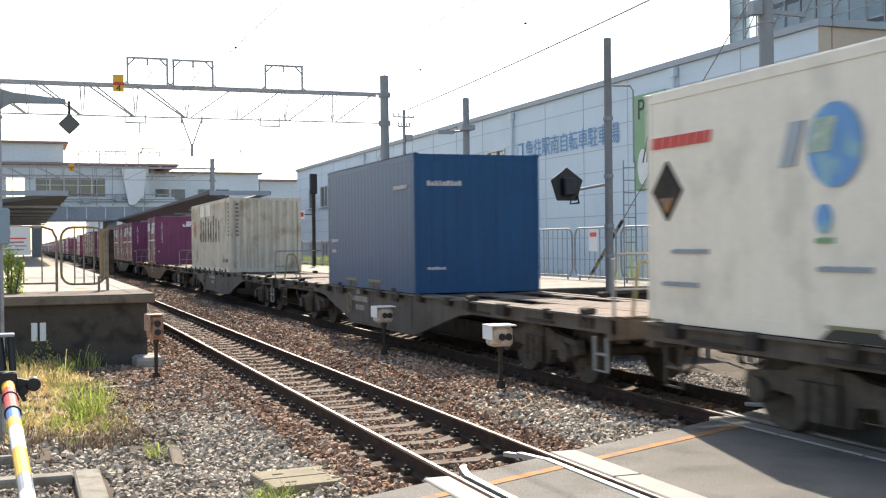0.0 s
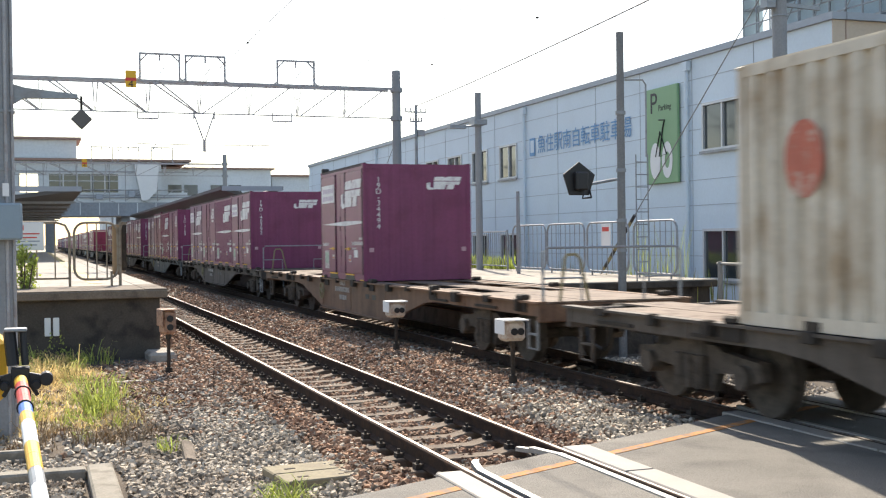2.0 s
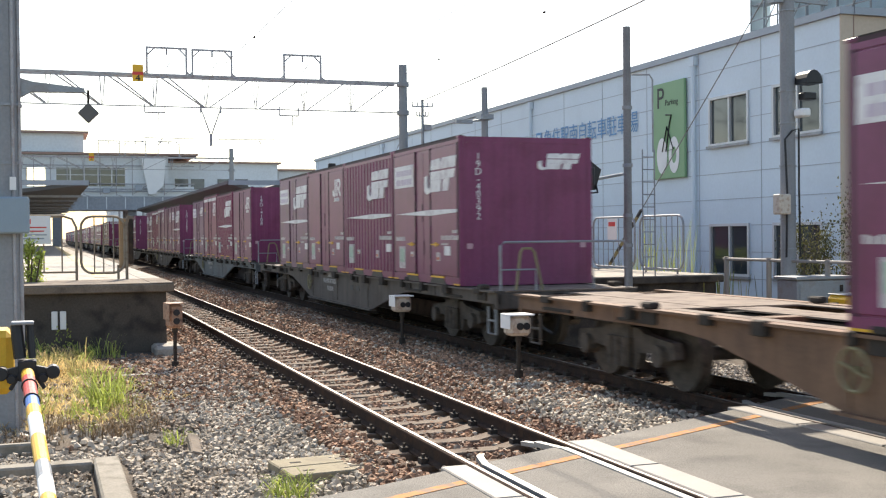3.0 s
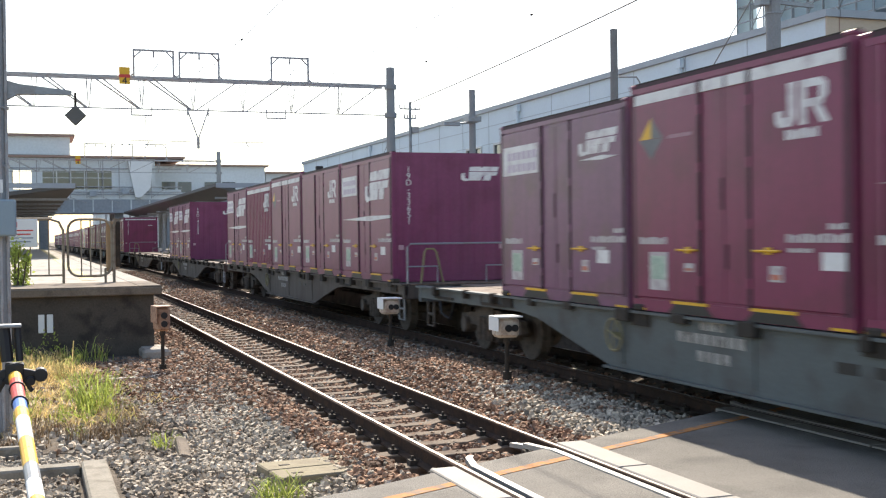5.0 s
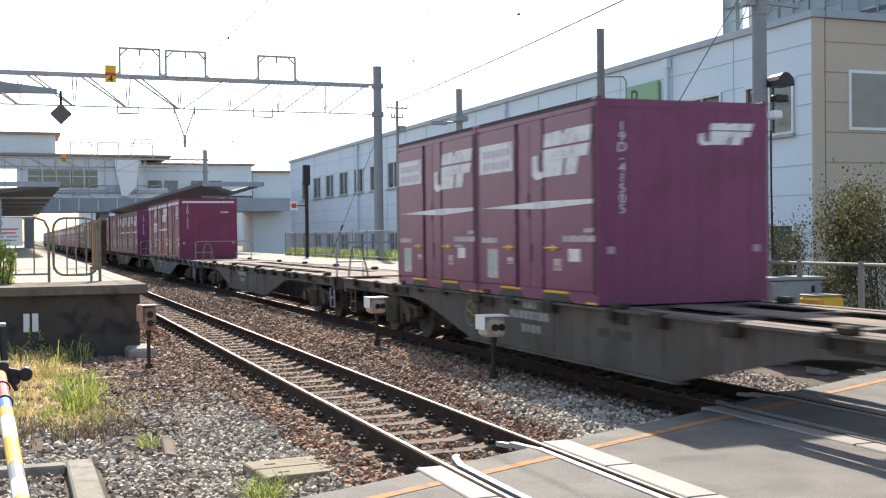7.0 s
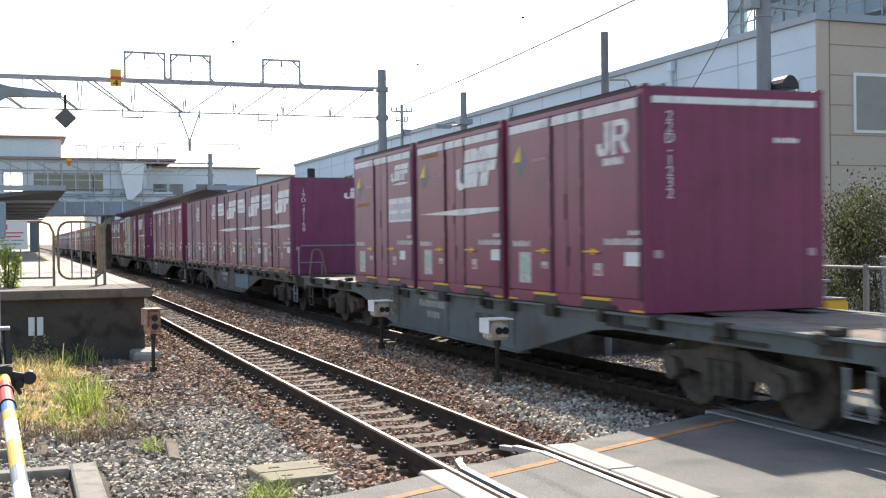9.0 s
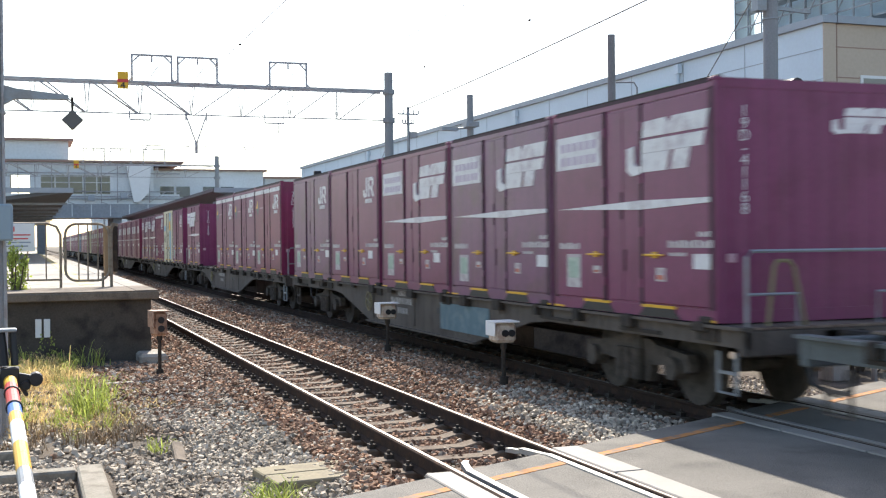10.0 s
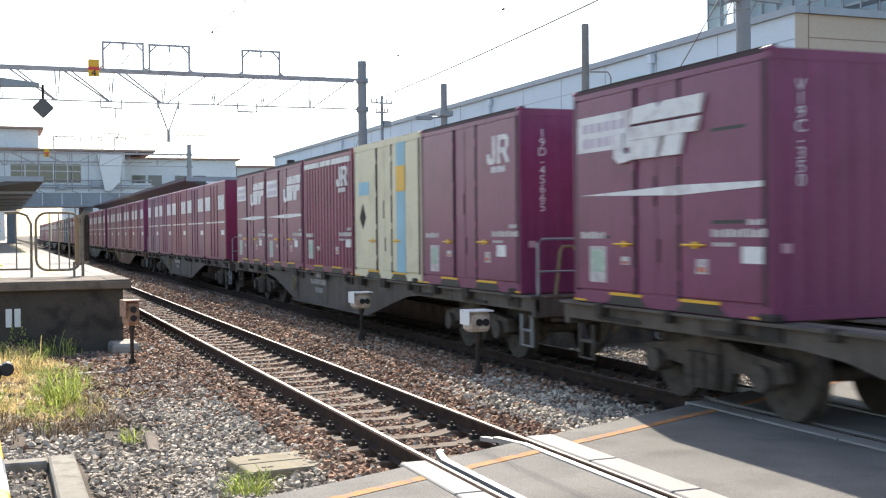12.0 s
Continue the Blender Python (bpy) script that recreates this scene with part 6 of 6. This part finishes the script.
    if kind == "white":
        for k in range(7):
            y = length - 0.12 - 0.165 * k
            part("lettering_stroke", plate_poly([(y, high * 0.757), (y - 0.12, high * 0.757), (y - 0.15, high * 0.805), (y - 0.03, high * 0.805)]), "red", c, "red slanted lettering, unreadable")
        part("diamond_mark", plate_poly([(length - 0.72, high * 0.57), (length - 0.42, high * 0.70), (length - 0.12, high * 0.57), (length - 0.42, high * 0.44)], True, 0.01), "dark", c, "dark diamond mark")
        part("diamond_mark", plate_poly([(length - 0.56, high * 0.54), (length - 0.28, high * 0.54), (length - 0.42, high * 0.47)], True, 0.014), "orange", c)
        bm = bmesh.new()
        vs = [bm.verts.new((-W2 - 0.010, length - 3.15 + 0.36 * math.cos(k * math.tau / 24), high * 0.68 + 0.37 * math.sin(k * math.tau / 24))) for k in range(24)]
        bm.faces.new(vs)
        part("emblem", bm, "brighter_blue", c, "round blue and green emblem")
        part("emblem", plate_poly([(length - 2.4, high * 0.62), (length - 2.6, high * 0.62), (length - 2.75, high * 0.78), (length - 2.55, high * 0.78)], True, 0.014), "coping", c)
        part("emblem", plate_poly([(length - 2.8, high * 0.66), (length - 3.1, high * 0.66), (length - 3.2, high * 0.78), (length - 2.9, high * 0.78)], True, 0.016), "greenlabel", c)
        for y, z in ((length - 1.2, 0.75), (length - 1.0, 0.4), (length - 3.6, 0.6)):
            bar_text(c, y, y + 0.7, z, z + 0.05, 11, "coping")
        bm = bmesh.new()
        prism(bm, [(length - 3.0 + 0.10 * math.cos(k * math.tau / 16), high * 0.425 + 0.13 * math.sin(k * math.tau / 16)) for k in range(16)], "x", -W2 - 0.012, -W2 + 0.012)
        part("small_emblem", bm, "brighter_blue", c, "small blue and green emblem")
        bar_text(c, length - 3.12, length - 2.88, high * 0.34, high * 0.36, 5, "green")
        pockets(c, length, "faded_yellow")
    if kind in ("logo", "vent", "jr", "stripe", "stripe_logo", "logo_rib", "rib_jr", "cream", "small", "stripe_small"):
        pockets(c, length)
        if code:
            code_text(c, code, high)
        if code == "22D-1232":
            part("end_stripe", boxes((-W2 + 0.12, W2 - 0.12, -0.006, 0.012, high - 0.19, high - 0.11)), "mark", c, "white stripe across the end")
            bar_text(c, 1.75, 2.1, high * 0.76, high * 0.785, 5, "mark", True)
        for x in (-W2 + 0.18, W2 - 0.18):
            part("end_mark", boxes((x - 0.05, x + 0.05, -0.006, 0.012, 0.62, 0.71)), "faded_pink", c)
    return c


M["pale_text"] = material("pale_lettering", (0.5, 0.42, 0.5), 0.6)
M["pale_blue"] = material("pale_blue_paint", (0.25, 0.47, 0.58), 0.6)
M["faded"] = material("faded_dark_lettering", (0.16, 0.13, 0.11), 0.8, vary=0.3, scale=5, second=(0.42, 0.38, 0.32), amount=0.8)
M["faded_red"] = material("faded_red_paint", (0.48, 0.13, 0.08), 0.7, vary=0.2, scale=5, second=(0.5, 0.38, 0.3), amount=0.8)
M["faded_pink"] = material("faded_pink_mark", (0.45, 0.28, 0.32), 0.7)


def bogie(w, y):
    b = thing("bogie", "", "", (0, y, 0))
    b.parent = w
    for s in (-1, 1):
        bm = bmesh.new()
        prism(bm, [(-1.25, 0.42), (-1.2, 0.6), (-0.55, 0.66), (-0.4, 0.72), (0.4, 0.72), (0.55, 0.66), (1.2, 0.6), (1.25, 0.42), (1.0, 0.36), (0.75, 0.45), (0.42, 0.42), (0.35, 0.22), (-0.35, 0.22), (-0.42, 0.42), (-0.75, 0.45), (-1.0, 0.36)], "x", s * 0.86 - 0.06, s * 0.86 + 0.06)
        for yy in (-0.95, 0.95):
            tube(bm, (s * 0.8, yy, 0.43), (s * 1.0, yy, 0.43), 0.13, n=12)
        for yy in (-0.2, 0, 0.2):
            tube(bm, (s * 0.98, yy, 0.24), (s * 0.98, yy, 0.6), 0.07, n=8)
        part("side_frame", bm, "bogie", b)
    part("bolster", boxes((-0.95, 0.95, -0.22, 0.22, 0.5, 0.78)), "bogie", b)
    for yy in (-0.95, 0.95):
        bm = bmesh.new()
        tube(bm, (-0.75, yy, 0.43), (0.75, yy, 0.43), 0.08, n=10)
        part("axle", bm, "bogie", b)
        for s in (-1, 1):
            bm = bmesh.new()
            tube(bm, (s * 0.50, yy, 0.43), (s * 0.535, yy, 0.43), 0.46, n=28)
            tube(bm, (s * 0.535, yy, 0.43), (s * 0.64, yy, 0.43), 0.43, n=28)
            tube(bm, (s * 0.64, yy, 0.43), (s * 0.652, yy, 0.43), 0.2, n=16)
            part("wheel", bm, "bogie", b)


def wagon(length, mat):
    w = thing("container_wagon", {"wagon": "grey-brown dusty flat container wagon with belly side sills", "wagon_brown": "rusty brown flat container wagon with belly side sills", "wagon_blue": "faded blue-grey flat container wagon with belly side sills"}[mat], "freight wagon", (0, 0, 0), "container wagons")
    e = 0.42
    for s in (-1, 1):
        bm = bmesh.new()
        f = length
        prism(bm, [(e, 0.98), (e, 0.80), (4.9, 0.80), (5.5, 0.75), (7.6, 0.31), (f - 7.6, 0.31), (f - 5.5, 0.75), (f - 4.9, 0.80), (f - e, 0.80), (f - e, 0.98)], "x", s * 1.16 - 0.03, s * 1.16 + 0.03)
        box(bm, s * 1.16 - 0.10, s * 1.16 + 0.07, e, f - e, 0.981, 1.012)
        prism(bm, [(7.55, 0.28), (f - 7.55, 0.28), (f - 7.55, 0.309), (7.55, 0.309)], "x", s * 1.16 - 0.09, s * 1.16 + 0.06)
        part("side_sill", bm, mat, w)
        for y in (3.4, 7.9, 10.6, 13.2, f - 3.4):
            part("sill_stiffener", boxes((s * 1.19 - 0.012, s * 1.19 + 0.012, y - 0.03, y + 0.03, 0.36 if 7.6 < y < f - 7.6 else 0.81, 0.98)), mat, w)
        for y in (8.6, 9.1):
            part("sill_slot", boxes((s * 1.192, s * 1.196, y, y + 0.28, 0.66, 0.76)), "black", w)
        if s < 0:
            for y0, n, zz in ((10.75, 8, 0.73), (11.0, 4, 0.55), (11.1, 3, 0.88)):
                part("number_patch", boxes(*[(-1.197, -1.189, y0 + 0.16 * i, y0 + 0.16 * i + 0.11, zz, zz + 0.11) for i in range(n)]), "faded_pale", w, "faded number, unreadable")
    rr = random.Random(int(length * 10))
    for k in range(15):
        y = 1.0 + (length - 2.4) * k / 14 + rr.uniform(-0.25, 0.25)
        a, d = rr.uniform(0.08, 0.3), rr.uniform(0.05, 0.13)
        part("sill_bracket", boxes((-1.24 - 0.5 * d, -1.191, y, y + a, 0.985 - d, 1.03)), "dark", w, "", 0.01)
    bm = bmesh.new()
    box(bm, -0.25, 0.25, e, length - e, 0.62, 0.955)
    part("centre_sill", bm, "dark", w)
    for y in np.arange(1.6, length - 1, 1.93):
        part("cross_member", boxes((-1.06, 1.06, y - 0.10, y + 0.10, 0.82, 1.0)), mat, w)
    for y0, y1 in ((e, 4.3), (length - 4.3, length - e)):
        for x0, x1 in ((-1.05, -0.4), (0.4, 1.05)):
            part("deck_plate", boxes((x0, x1, y0, y1 - 0.9, 0.985, 1.008)), "deck", w, "worn pale deck plate")
        part("deck_plate", boxes((-0.38, 0.38, y0, y1, 0.985, 1.010)), "deck", w, "worn pale deck plate")
    part("deck_strip", boxes((-0.28, 0.28, 4.4, length - 4.4, 0.985, 1.004)), "deck", w)
    for x in (-1.02, 0.82):
        part("deck_strip", boxes((x, x + 0.2, 3.5, length - 3.5, 0.99, 1.006)), "deck", w)
    for y in np.arange(1.05, length - 0.9, 3.9):
        for x in (-1.16, 1.16):
            part("container_lock", boxes((x - 0.09, x + 0.05, y - 0.12, y + 0.12, 1.012, 1.09)), "dark", w, "", 0.02)
            part("lock_bracket", boxes((x - 0.06 if x < 0 else x - 0.0, x + 0.0 if x < 0 else x + 0.06, y - 0.18, y + 0.18, 0.84, 0.975)), "dark", w)
    for y in (e, length - e - 0.12):
        part("end_beam", boxes((-1.2, 1.2, y, y + 0.12, 0.72, 0.98)), mat, w, "", 0.015)
    for y, s in ((e, -1), (length - e, 1)):
        bm = bmesh.new()
        box(bm, -0.11, 0.11, min(y, y + s * 0.4), max(y, y + s * 0.4), 0.74, 0.96)
        part("coupler", bm, "dark", w, "", 0.03)
        bm = bmesh.new()
        pipe(bm, [(0.5, y, 0.75), (0.52, y + s * 0.15, 0.5), (0.45, y + s * 0.3, 0.4)], 0.025)
        part("brake_hose", bm, "black", w)
        bm = bmesh.new()
        pipe(bm, [(-0.5, y, 0.75), (-0.52, y + s * 0.15, 0.45), (-0.45, y + s * 0.38, 0.36)], 0.025)
        part("brake_hose", bm, "black", w)
        for x in (-1.12, 1.0):
            bm = bmesh.new()
            yy = y + (0.25 if s < 0 else -0.6)
            pipe(bm, [(x, yy, 0.74), (x, yy, 0.32), (x, yy + 0.32, 0.32), (x, yy + 0.32, 0.74)], 0.022, 6)
            bar(bm, (x, yy, 0.53), (x, yy + 0.32, 0.53), 0.04, 0.03)
            part("step", bm, "wagon" if s > 0 else "steel", w, "foot step")
    bm = bmesh.new()
    y = e + 0.1
    pipe(bm, [(-1.1, y, 0.98), (-1.1, y, 1.70), (-1.03, y, 1.76), (1.03, y, 1.76), (1.1, y, 1.70), (1.1, y, 0.98)], 0.02, 6)
    pipe(bm, [(-1.1, y, 1.33), (-0.5, y, 1.33), (-0.5, y, 0.98)], 0.016, 6)
    pipe(bm, [(1.1, y, 1.33), (0.5, y, 1.33), (0.5, y, 0.98)], 0.016, 6)
    part("handrail", bm, "steel", w, "pale end handrail")
    bm = bmesh.new()
    pipe(bm, [(-0.82, y + 0.05, 0.98), (-0.74, y + 0.05, 1.6), (-0.70, y + 0.05, 1.66), (-0.56, y + 0.05, 1.66), (-0.50, y + 0.05, 1.6), (-0.36, y + 0.05, 0.98)], 0.022, 6)
    part("brake_lever_guard", bm, "faded_yellow", w, "yellowed brake lever guard")
    for yy in (2.0, 4.2, length - 4.4, length - 2.2):
        part("cable_tray", boxes((-1.215, -1.192, yy, yy + 0.9, 0.83, 0.87)), "dark", w)
    bm = bmesh.new()
    for yy in (8.2, 12.4):
        box(bm, -1.0, -0.55, yy, yy + 0.9, 0.45, 0.75)
    tube(bm, (-0.8, 9.5, 0.55), (-0.8, 10.9, 0.55), 0.2, n=14)
    tube(bm, (0.7, 7.5, 0.6), (0.7, 13, 0.6), 0.04, n=6)
    part("brake_gear", bm, "dark", w)
    bm = bmesh.new()
    n = 20
    for k in range(n):
        a, b = k * math.tau / n, (k + 1) * math.tau / n
        tube(bm, (-1.26, length - 7.85 + 0.19 * math.cos(a), 0.70 + 0.19 * math.sin(a)), (-1.26, length - 7.85 + 0.19 * math.cos(b), 0.70 + 0.19 * math.sin(b)), 0.016, n=5)
    for a in (0.3, 1.87, 3.44, 5.0):
        tube(bm, (-1.26, length - 7.85, 0.70), (-1.26, length - 7.85 + 0.19 * math.cos(a), 0.7 + 0.19 * math.sin(a)), 0.012, n=5)
    tube(bm, (-1.26, length - 7.85, 0.7), (-1.1, length - 7.85, 0.7), 0.03)
    part("brake_wheel", bm, "faded_yellow", w, "yellowed hand brake wheel")
    bogie(w, 3.1)
    bogie(w, length - 3.1)
    return w


M["faded_pale"] = material("faded_pale_lettering", (0.36, 0.34, 0.31), 0.8, vary=0.3, scale=6, second=(0.12, 0.1, 0.09), amount=0.8)
M["panel_blue"] = material("faded_blue_panel", (0.10, 0.17, 0.20), 0.7, vary=0.2, scale=3, second=(0.2, 0.26, 0.27), amount=0.6)
M["faded_yellow"] = material("faded_yellow_paint", (0.22, 0.19, 0.10), 0.7, vary=0.2)


def build_train():
    pitch, edges = 21.15, [-9.3, 11.7, 31.4, 52.3, 73.2] + [94.3 + 21.15 * k for k in range(17)]
    kinds = ["wagon", "wagon", "wagon", "wagon_brown", "wagon", "wagon_blue", "wagon", "wagon", "wagon", "wagon_blue", "wagon", "wagon", "wagon"] + ["wagon", "wagon_brown", "wagon_blue"] * 4
    protos = {}
    for k, (a, b) in enumerate(zip(edges, edges[1:])):
        key = (kinds[k], round(b - a, 2) if k < 4 else pitch)
        if key not in protos:
            protos[key] = w = wagon(key[1], key[0])
        else:
            w = copy_thing(protos[key], pose(0, 0, 0))
        if k == 10:
            part("number_panel", boxes((-1.203, -1.197, 7.0, 9.18, 0.42, 0.86)), "panel_blue", w, "faded pale blue number panel")
        TRAIN.append((w, a, 0.0))
    made = {}
    layout = [("white", "white", 1.85, 9.35, 2.5, ""), ("blue", "blue", 19.3, 6.1, 2.5, ""), ("grey", "greyc", 38.65, 9.25, 2.52, ""),
              ("logo", "purple", 61.66, 3.8, 2.5, "19D-34494"),
              ("logo", "purple", 75.2, 3.8, 2.5, "19D-40392"), ("logo_rib", "purple", 79.08, 3.8, 2.5, ""), ("jr", "purple", 82.9, 3.8, 2.5, ""), ("logo", "purple_fade", 86.7, 3.8, 2.5, ""),
              ("jr", "purple", 95.4, 3.8, 2.5, "19D-4108"), ("logo_rib", "purple_red", 99.5, 3.8, 2.5, ""), ("stripe", "purple_red", 103.4, 3.8, 2.56, ""), ("small", "purple_fade", 107.3, 3.8, 2.45, ""),
              ("logo", "purple", 116.5, 3.8, 2.5, "19D-33651"), ("jr", "purple", 120.4, 3.8, 2.5, ""), ("stripe", "purple", 124.3, 3.8, 2.56, ""), ("rib_jr", "purple_red", 128.2, 3.8, 2.5, ""), ("logo", "purple", 132.1, 3.8, 2.5, ""),
              ("logo", "purple", 145.9, 3.8, 2.5, "19D-41505"), ("logo", "purple", 149.75, 3.8, 2.5, ""),
              ("stripe", "purple_red", 183.1, 3.8, 2.56, "22D-1232"), ("stripe_logo", "purple_red", 187.1, 3.8, 2.56, ""), ("stripe_small", "purple", 191.1, 3.8, 2.56, ""),
              ("logo", "purple", 200.9, 3.8, 2.5, "19D-41168"), ("logo", "purple_fade", 204.8, 3.8, 2.5, ""), ("logo", "purple", 208.7, 3.8, 2.5, ""), ("jr", "purple", 212.7, 3.8, 2.5, ""), ("jr", "purple_fade", 216.6, 3.8, 2.5, ""),
              ("stripe", "purple_red", 222.0, 3.8, 2.56, "20D-5357"), ("stripe", "purple", 225.8, 3.8, 2.56, ""), ("stripe", "purple", 229.65, 3.8, 2.56, ""),
              ("vent", "purple", 237.8, 3.8, 2.5, "V19C-350"),
              ("jr", "purple", 243.15, 3.8, 2.5, "19D-45665"), ("cream", "cream", 247.0, 3.8, 2.5, ""), ("rib_jr", "purple_red", 250.95, 3.8, 2.5, ""), ("logo", "purple", 254.9, 3.8, 2.5, ""), ("logo", "purple", 258.8, 3.8, 2.5, "")]
    rng = random.Random(11)
    for k in range(13, 21):
        for i in range(5):
            s = edges[k] + 0.95 + 3.9 * i
            if k in (15, 18) and i == 4:
                layout.append(("cream", "cream", s, 3.8, 2.5, ""))
            elif k == 17:
                layout.append(("logo", "blue" if i < 2 else "purple", s, 3.8, 2.5, ""))
            else:
                layout.append((rng.choice(("logo", "logo", "jr", "stripe")), rng.choice(("purple", "purple", "purple_fade", "purple_red")), s, 3.8, 2.5, ""))
    for i, (kind, mat, s, length, high, code) in enumerate(layout):
        far = s > 264
        key = (kind, mat, high, code, far)
        if key not in made:
            made[key] = c = container(kind, mat, length, high, code, i, far)
            c["label"] = c["label"].replace("wine-purple", {"purple_fade": "faded wine-purple", "purple_red": "reddish wine-purple", "blue": "blue"}.get(mat, "wine-purple"))
        else:
            c = copy_thing(made[key], pose(0, 0, 0))
        TRAIN.append((c, s, DECK))


def motions():
    """The train runs towards the camera at a steady speed."""
    for ob, start, z in TRAIN:
        walk(ob, [(t, pose(FAR_TRACK, start - SPEED * t, z)) for t in (0.0, 3.0, 6.0, 9.0, 12.0)])


# ---------------------------------------------------------------- build
build_ground()
build_crossing()
build_platforms()
build_building()
build_station()
build_gantry(42.5, -1.6, 13.0, 7.72, 6.62, "grey lattice gantry that carries the overhead wires", ((3.6, 5.0, 1.02), (5.22, 6.64, 1.0), (8.6, 10.0, 0.96)), 5.86)
build_gantry(88.0, -3.5, 13.4, 7.85, 6.95, "distant lattice gantry over the tracks", ((3.9, 5.4, 1.2), (5.8, 7.3, 1.2), (8.2, 9.75, 1.2)), 0)
build_gantry(170.0, -3.5, 13.4, 7.4, 6.6, "far lattice gantry beyond the station", ((3.9, 5.4, 1.0), (8.2, 9.75, 1.0)), 0)
build_gantry(225.0, -3.5, 13.4, 7.4, 6.6, "far lattice gantry beyond the station", ((3.9, 5.4, 1.0), (8.2, 9.75, 1.0)), 0)
build_number_plate(3.25, 42.1, 7.75, 0.72)
build_number_plate(3.4, 87.64, 7.82, 0.7)
build_poles()
build_platform_fence()
build_fences()
build_small_things()
build_wires()
build_guy_wires()
build_plants()
build_train()
build_track(NEAR_TRACK, "track_near", True)
build_track(FAR_TRACK, "track_far", False)
build_stones()
motions()
